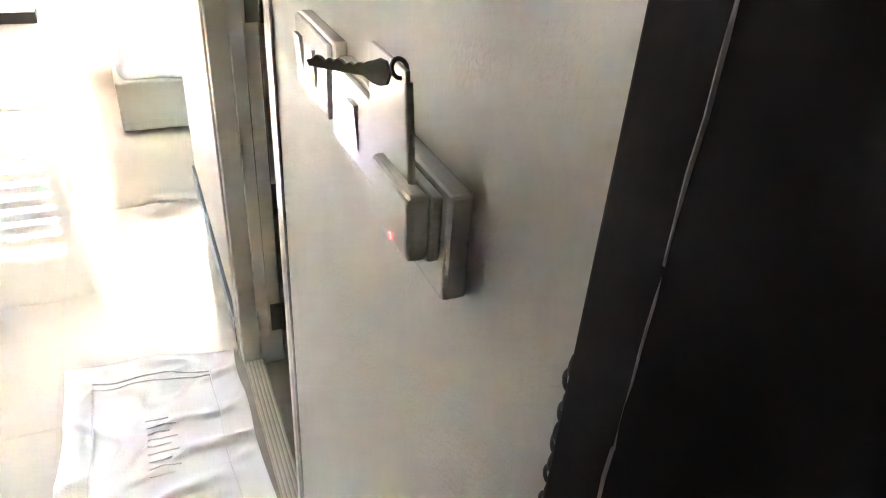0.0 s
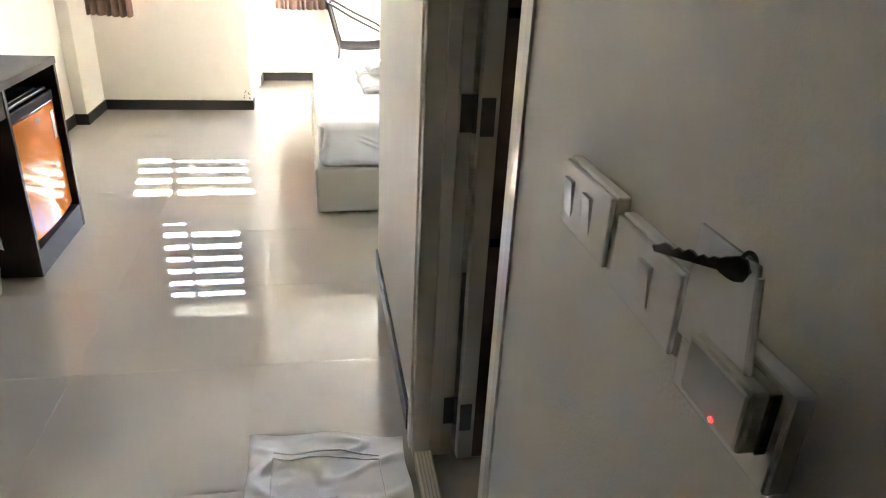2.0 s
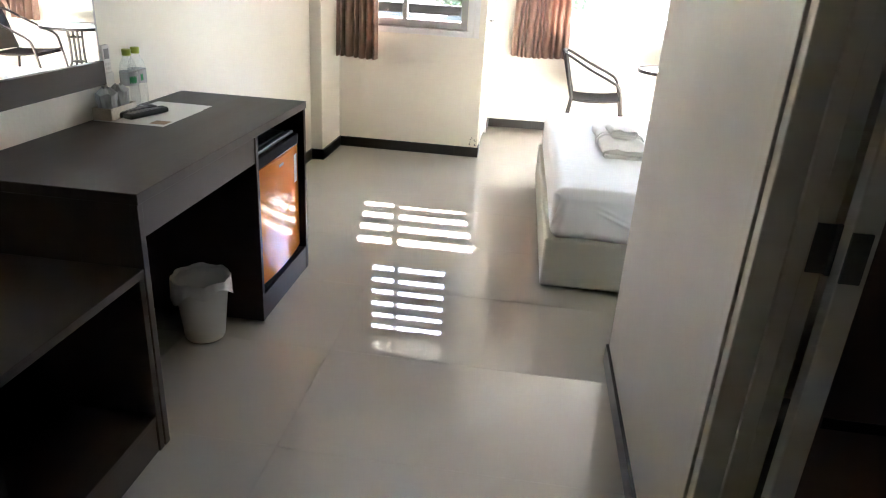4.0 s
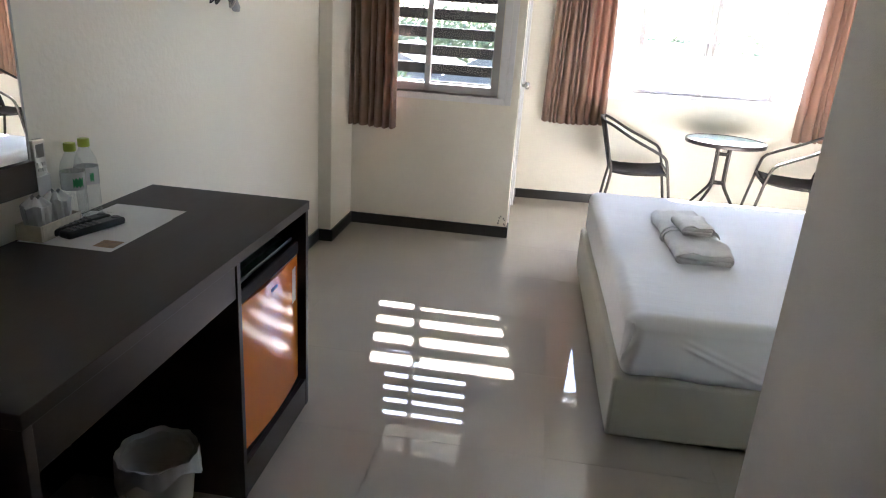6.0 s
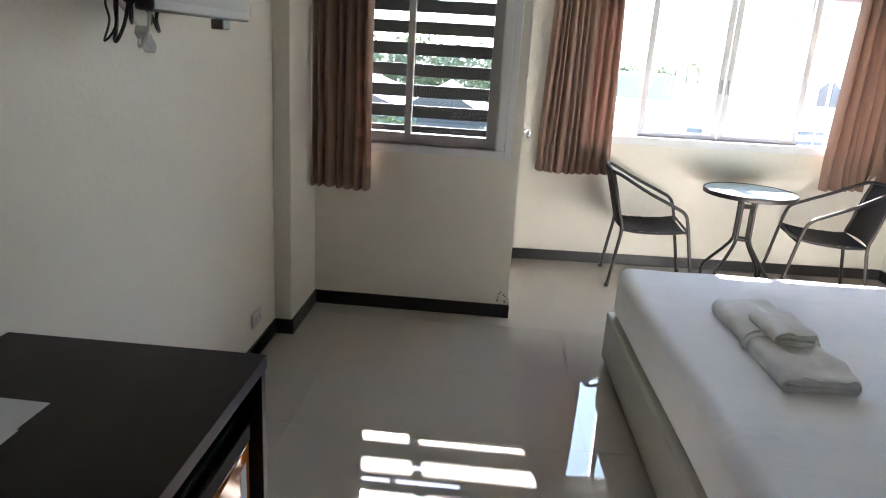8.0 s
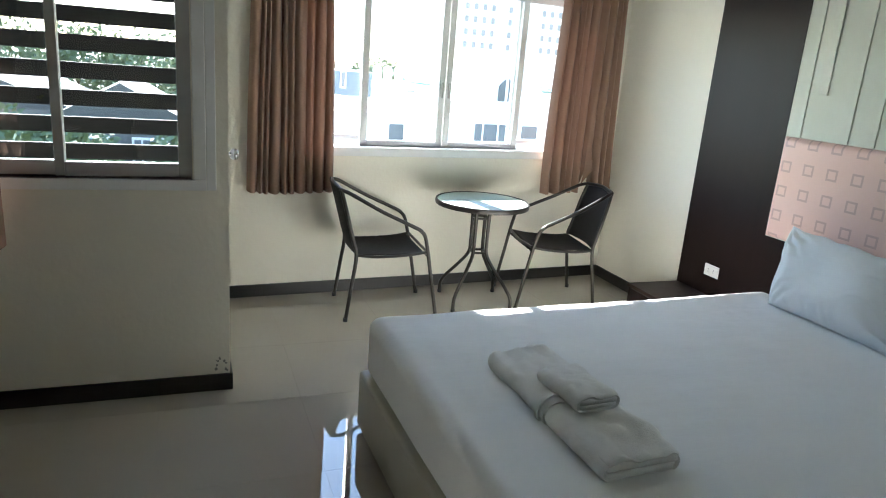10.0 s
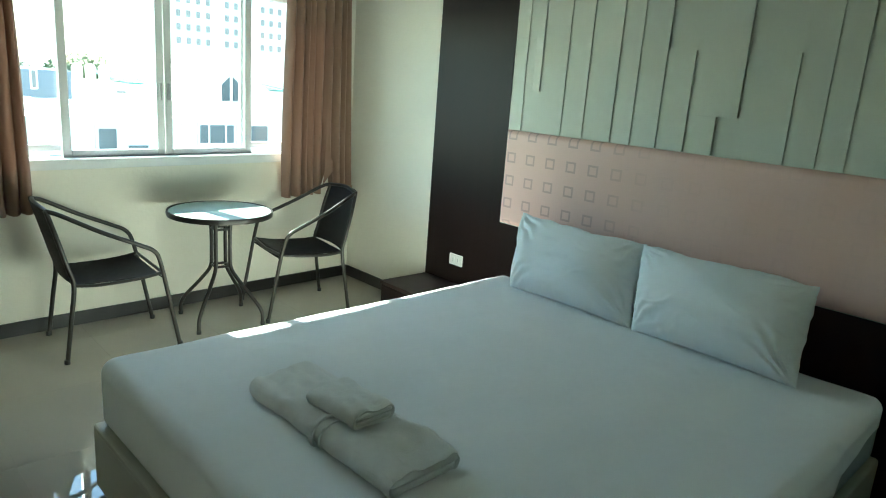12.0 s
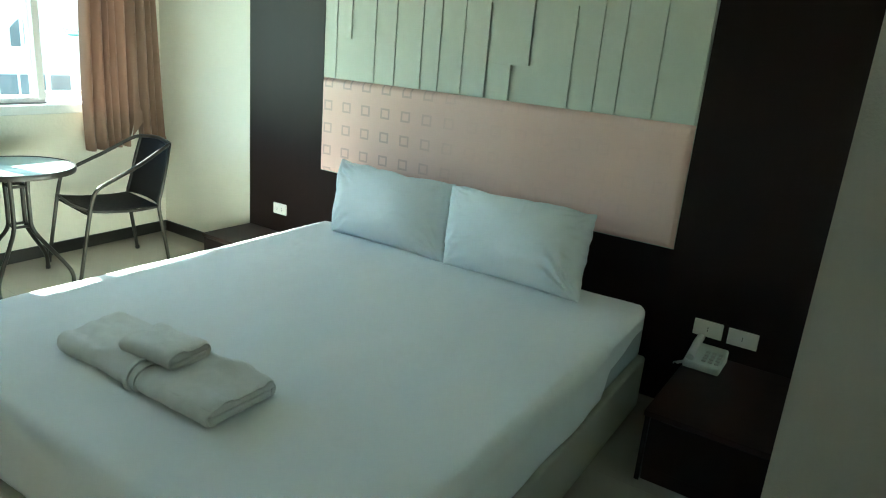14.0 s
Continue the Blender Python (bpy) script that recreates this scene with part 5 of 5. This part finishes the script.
def key_switch():
    y0, y1, z0, z1 = 0.593, 0.700, 1.138, 1.206
    s = thing("key_card_switch", (CW, (y0 + y1) / 2, z0), "grey key card switch with a red light", "card switch")
    part("back_box", box(CW - 0.016, y0, z0, CW - 0.0005, y1, z1, 0.0025), PLATE, s)
    part("card_slot", box(0.3025, 0.597, 1.1655, 0.3155, 0.660, 1.206, 0.004, seg=3), GREYPLATE, s)
    part("neck", box(0.3157, 0.599, 1.1625, 0.3238, 0.6585, 1.2035, 0.002), GREYPLATE, s)
    part("indicator", lathe([(0.0018, -0.0384), (0.0018, -0.0374)], 12, (CW, 0.622, 1.1705), axis="x"), RED_LED, s, "small red light")
    k = thing("room_key", (0.311, 0.65, 1.204), "door key on a white plastic key tag", "key")
    bm = box(0.3095, 0.612, 1.190, 0.3125, 0.684, 1.264, 0.001)
    for v in bm.verts:
        if v.co.y < 0.64:
            v.co.y += (v.co.z - 1.19) / 0.074 * 0.014
    tag = part("key_tag", bm, PLATE, k, "white plastic tag")
    part("tag_edge", tube([(0.311, 0.6115 + (z - 1.19) / 0.074 * 0.014, z) for z in (1.19, 1.21, 1.23, 1.25, 1.258)], 0.0024, 8), GREYPLATE, tag, "grey rounded edge", smooth=True)
    part("ring", tube([(0.309 + 0.0042 * math.cos(a), 0.633 + 0.002 * math.sin(a), 1.263 + 0.0045 * math.sin(a)) for a in [2 * math.pi * j / 20 for j in range(21)]], 0.0013, 6), STEEL, tag, "steel ring")
    M = pose(0.2945, 0.6215, 1.2655, 0, 0, 37.5) @ pose(0, 0, 0, -3, 0, 0) @ Matrix.Diagonal((1, 0.6, 0.72, 1))
    bm = bmesh.new()
    rim = [(-0.010, 0.002), (-0.007, 0.008), (0.0, 0.0095), (0.006, 0.0075), (0.012, 0.006), (0.017, 0.0035), (0.017, -0.0035), (0.012, -0.006), (0.006, -0.0085), (0.0, -0.0095), (-0.007, -0.008), (-0.010, -0.002)]
    for x in (-0.0011, 0.0011):
        bm.faces.new([bm.verts.new((x, a, c)) for a, c in rim])
    va = list(bm.verts)
    n = len(rim)
    for q in range(n):
        bm.faces.new((va[q], va[(q + 1) % n], va[n + (q + 1) % n], va[n + q]))
    bmesh.ops.transform(bm, matrix=M, verts=bm.verts)
    part("bow", bm, KEY_STEEL, k, "scalloped steel key head")
    teeth = [(0.0165, 0.004)]
    for q in range(12):
        teeth.append((0.021 + q * 0.0044, (0.0044, 0.0018, 0.0036, 0.0012, 0.0040)[q % 5]))
    outline = teeth + [(0.0755, 0.0), (0.073, -0.0042), (0.0165, -0.0042)]
    bm = bmesh.new()
    for x in (-0.001, 0.001):
        bm.faces.new([bm.verts.new((x, a, c)) for a, c in outline])
    va, n = list(bm.verts), len(outline)
    for q in range(n):
        bm.faces.new((va[q], va[(q + 1) % n], va[n + (q + 1) % n], va[n + q]))
    bmesh.ops.transform(bm, matrix=M, verts=bm.verts)
    part("blade", bm, KEY_STEEL, k, "toothed steel blade")


key_switch()


def chips():
    rnd = random.Random(6)
    w = bpy.data.objects["wall_small_window"]
    for k in range(9):
        x, z = RET - 0.012 - rnd.uniform(0, 0.05), 0.085 + rnd.uniform(0, 0.07)
        r = rnd.uniform(0.003, 0.007)
        bm = bmesh.new()
        vs = [bm.verts.new((x + r * rnd.uniform(0.5, 1.2) * math.cos(a), SWY - 0.0006, z + 1.4 * r * rnd.uniform(0.5, 1.2) * math.sin(a))) for a in [2 * math.pi * j / 8 for j in range(8)]]
        bm.faces.new(vs)
        bmesh.ops.solidify(bm, geom=list(bm.faces), thickness=0.0006)
        part("paint_chip", bm, INK, w)


chips()


# ---------------------------------------------------------------- the balcony and what lies outside
def louvres():
    Y = 7.50
    s = thing("louvre_screen", (-1.05, Y, 0), "dark horizontal louvre screen along the balcony edge", "louvre")
    for k in range(-6, 11):
        z = 0.935 + 0.148 * k + 0.06
        part("slat", box(-1.78, Y - 0.012, z, RET - 0.101, Y + 0.012, z + 0.088, 0.002), LOUVRE, s)
    for x in (-1.80, RET - 0.101):
        part("post", box(x - 0.03, Y + 0.0125, 0, x, Y + 0.05, H), LOUVRE, s)


louvres()
single("wall_balcony", box(-1.90, SWY + 0.12, 0, -1.78, 7.62, H), WALL, "white balcony side wall", "wall", kind="structure")
single("floor_balcony", box(-1.78, SWY + 0.12, -0.12, RET - 0.1, 7.62, -0.01), GROUT, "grey balcony floor", "floor", kind="structure")
single("beam_balcony", box(-1.78, 7.49 + 0.03, 2.58, RET - 0.1, 7.62, H), WALL, "balcony beam above the louvres", "beam", kind="structure")

GZ = -7.0
single("ground", box(-400, 9, GZ - 0.5, 400, 700, GZ), GROUND, "pale concrete ground far below", "ground", kind="structure")


def house(name, x0, x1, y0, y1, z1, wins, label, roof=None, rmat=None, wall=None, glaze=None):
    """wins: (x, z, w, h) on the side towards the room."""
    glaze = glaze or DARKPANE
    h = thing(name, ((x0 + x1) / 2, (y0 + y1) / 2, GZ), label, "building")
    part("wall", box(x0, y0, GZ, x1, y1, z1), wall or WHITE_RENDER, h)
    for x, z, w, hh in wins:
        win = part("window", box(x - w / 2 - 0.08, y0 - 0.06, z - hh / 2 - 0.08, x + w / 2 + 0.08, y0 - 0.002, z + hh / 2 + 0.08), WHITE_RENDER, h)
        part("pane", box(x - w / 2, y0 - 0.08, z - hh / 2, x + w / 2, y0 - 0.0605, z + hh / 2), glaze, win)
        if w > 0.8:
            for q in (-0.25, 0.25):
                part("mullion", box(x + q * w - 0.03, y0 - 0.10, z - hh / 2, x + q * w + 0.03, y0 - 0.0805, z + hh / 2), WHITE_RENDER, win)
    if not roof and rmat:
        part("roof", box(x0 - 0.15, y0 - 0.15, z1, x1 + 0.15, y1 + 0.15, z1 + 0.12), rmat, h)
        for q in (0.3, 0.7):
            part("roof_ridge", box(x0 - 0.1, y0 + q * (y1 - y0), z1 + 0.12, x1 + 0.1, y0 + q * (y1 - y0) + 0.25, z1 + 0.3), WHITE_RENDER, h)
    elif roof:
        bm = bmesh.new()
        o = 0.4
        v = [bm.verts.new(p) for p in ((x0 - o, y0 - 0.02, z1), (x1 + o, y0 - 0.02, z1), (x1 + o, y1 + o, z1), (x0 - o, y1 + o, z1), ((x0 + x1) / 2, y0 - 0.02, z1 + roof), ((x0 + x1) / 2, y1 + o, z1 + roof))]
        for f in ((0, 1, 4), (2, 3, 5), (1, 2, 5, 4), (3, 0, 4, 5), (3, 2, 1, 0)):
            bm.faces.new([v[k] for k in f])
        part("roof", bm, rmat or WHITE_RENDER, h)
    return h


gabled = house("gabled_house", 8.3, 11.4, 25, 28.5, 0.35, [(9.29, -0.65, 1.15, 0.58), (10.2, -0.64, 0.3, 0.58), (10.81, -0.64, 0.6, 0.54)], "white gabled house with dark windows", 1.5)
for lo, hi, z_in, z_out in ((9.48, 9.73, 0.95, 1.20), (9.86, 10.12, 1.20, 0.95)):
    gable_pane = bmesh.new()
    outline = [(lo, 0.43), (hi, 0.43), (hi, z_out), (lo, z_in)]
    front, back = [[gable_pane.verts.new((px, py, pz)) for px, pz in outline] for py in (24.93, 24.975)]
    for q in range(4):
        gable_pane.faces.new((front[q], front[(q + 1) % 4], back[(q + 1) % 4], back[q]))
    gable_pane.faces.new(front)
    gable_pane.faces.new(back)
    part("gable_pane", gable_pane, DARKPANE, gabled, "dark pane with a sloping head")
tower_wins = [(22.1 + 0.82 * i, 0.2 + 1.05 * j, 0.36, 0.52) for i in range(13) for j in range(3, 13) if i not in (4, 8)]
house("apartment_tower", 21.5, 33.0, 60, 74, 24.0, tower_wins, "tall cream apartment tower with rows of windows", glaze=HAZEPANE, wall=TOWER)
house("low_house", 3.2, 6.9, 22, 27.5, -0.05, [(5.0, -0.62, 0.42, 0.80), (5.75, -0.80, 0.50, 0.30), (3.9, -1.0, 0.5, 0.25)], "low white house with a flat roof", rmat=WHITE_RENDER)
hall = house("teal_roofed_hall", 7.6, 15.6, 31, 35, 0.62, [(8.25, 0.32, 0.34, 0.12), (9.9, 0.2, 0.4, 0.2)], "white hall under a sloping teal metal roof")
slope = sheet(lambda u, v: (8.45 + 7.25 * u, 30.75 + 4.4 * v, 0.69 + 0.27 * v), 1, 1, 0.06)
roof = part("roof", slope, TEAL, hall, "sloping teal roof sheet")
for k in range(12):
    x = 8.6 + 0.6 * k
    part("roof_seam", sheet(lambda u, v: (x + 0.04 * u, 30.75 + 4.4 * v, 0.715 + 0.27 * v), 1, 1, 0.03), TEAL, roof)
house("blue_clad_building", 3.4, 10.7, 46, 54, 0.66, [(8.6, 0.15, 0.2, 0.9), (9.9, 0.1, 0.2, 0.7)], "blue clad building beyond the roofs", wall=BLUE_TARP)
house("flat_white_building", 0.9, 5.6, 26, 36, -0.4, [(2.0, -2.2, 1.2, 0.3), (4.2, -2.2, 1.2, 0.3)], "long white flat-roofed building", rmat=WHITE_RENDER)
house("street_house", -9.5, -4.5, 30, 38, -1.0, [(-8, -2.4, 1.0, 0.9), (-6, -2.4, 1.0, 0.9)], "stained street house with a low grey gable", 1.2, ROOF_GREY, STAINED)
house("grey_roofed_house", -4.4, -0.6, 27, 33, -1.1, [(-3.4, -1.9, 0.9, 0.7), (-1.7, -1.9, 0.9, 0.7)], "street house under a weathered grey roof", 1.3, ROOF_GREY, STAINED)
for k, x in enumerate((6.3, 6.72, 7.15)):
    t = thing("water_tank", (x, 29.2, 0.6), "white rooftop water tank", "water tank", "tanks on the roof")
    part("tank", lathe([(0.12, -7.0), (0.12, 0.62), (0.16, 0.64), (0.17, 1.16), (0.12, 1.27), (0.0005, 1.30)], 16, (x, 29.2, 0.0)), WHITE_RENDER, t, smooth=True)


def tree(at, h, r, seed):
    rnd = random.Random(seed)
    x, y, z = at
    t = thing("tree", at, "leafy green tree in the street", "tree", "trees outside")
    bm = tube(smooth_path([(x, y, z), (x + 0.1, y, z + h * 0.3), (x - 0.05, y + 0.1, z + h * 0.7)], 4), 0.12, 8)
    for k in range(5):
        a = rnd.uniform(0, 6.28)
        tube(smooth_path([(x, y, z + h * 0.45), (x + r * 0.3 * math.cos(a), y + r * 0.3 * math.sin(a), z + h * 0.65), (x + r * 0.7 * math.cos(a), y + r * 0.7 * math.sin(a), z + h * 0.85)], 3), 0.05, 6, bm)
    part("trunk", bm, BARK, t)
    vs, fs = [], []
    for k in range(3200):
        d = Vector((rnd.gauss(0, 1), rnd.gauss(0, 1), rnd.gauss(0, 0.7))).normalized() * r * rnd.uniform(0.45, 1.0)
        d *= 1 + 0.4 * noise.noise(d * 0.9 + Vector((seed, 0, 0)))
        c = Vector((x, y, z + h * 0.8)) + d
        u = Vector((rnd.gauss(0, 1), rnd.gauss(0, 1), rnd.gauss(0, 1))).normalized() * 0.15
        w = u.orthogonal().normalized() * 0.08
        i = len(vs)
        vs += [c - u, c + w, c + u, c - w]
        fs.append((i, i + 1, i + 2, i + 3))
    me = bpy.data.meshes.new("crown")
    me.from_pydata(vs, [], fs)
    me.materials.append(LEAF)
    ob = new("crown", me)
    ob.parent = t
    ob.matrix_parent_inverse = origin(t).inverted()


for at, h, r, s in (((-4.6, 18, GZ), 5.9, 1.6, 1), ((-2.6, 16.5, GZ), 5.6, 1.3, 2), ((-0.9, 19, GZ), 5.7, 1.4, 3), ((-6.4, 25, GZ), 6.4, 1.9, 13), ((-3.7, 23.5, GZ), 6.2, 1.6, 14), ((-0.4, 24.5, GZ), 6.0, 1.5, 15), ((-8.5, 40, GZ), 8.4, 2.6, 4), ((-5.2, 43, GZ), 8.7, 2.6, 8), ((-2.2, 41, GZ), 8.3, 2.5, 11), ((0.6, 44, GZ), 8.5, 2.4, 12), ((7.4, 57, GZ), 8.0, 1.5, 5), ((13.0, 58, GZ), 8.3, 1.5, 6), ((4.4, 58, GZ), 7.7, 1.5, 7), ((18, 70, GZ), 8.6, 2.2, 9), ((10.6, 62, GZ), 8.4, 1.6, 10)):
    tree(at, h, r, s)


# ---------------------------------------------------------------- floor tiles
def floor_tiles():
    S, G = 0.60, 0.0004
    me = finish("tile", box(-S / 2 + G, -S / 2 + G, -0.008, S / 2 - G, S / 2 - G, 0.0, 0.0002, seg=1), TILE)
    x0, y0 = -0.155, 0.62
    cache = {}
    for i in range(-4, 6):
        for j in range(-2, 14):
            a, b, c, d = x0 + i * S, x0 + (i + 1) * S, y0 + j * S, y0 + (j + 1) * S
            a2, b2, c2, d2 = max(a, LW), min(b, RW), max(c, ENT - 0.13), min(d, BWY + 0.12)
            if c < NOOK - 0.1:
                b2 = min(b2, CW + 0.03) if d <= NOOK + 0.01 else b2
            if b2 - a2 < 0.02 or d2 - c2 < 0.02:
                continue
            key = tuple(round(q, 3) for q in (a2 - a, b2 - b, c2 - c, d2 - d))
            if key == (0, 0, 0, 0):
                m = me
            else:
                m = cache.get(key)
                if not m:
                    m = cache[key] = finish("tile", box(a2 - a - S / 2 + G, c2 - c - S / 2 + G, -0.008, b2 - b + S / 2 - G, d2 - d + S / 2 - G, 0.0, 0.0002, seg=1), TILE)
            ob = new("tile", m)
            ob.location = ((a + b) / 2, (c + d) / 2, 0)
            ob.parent = floor


floor_tiles()
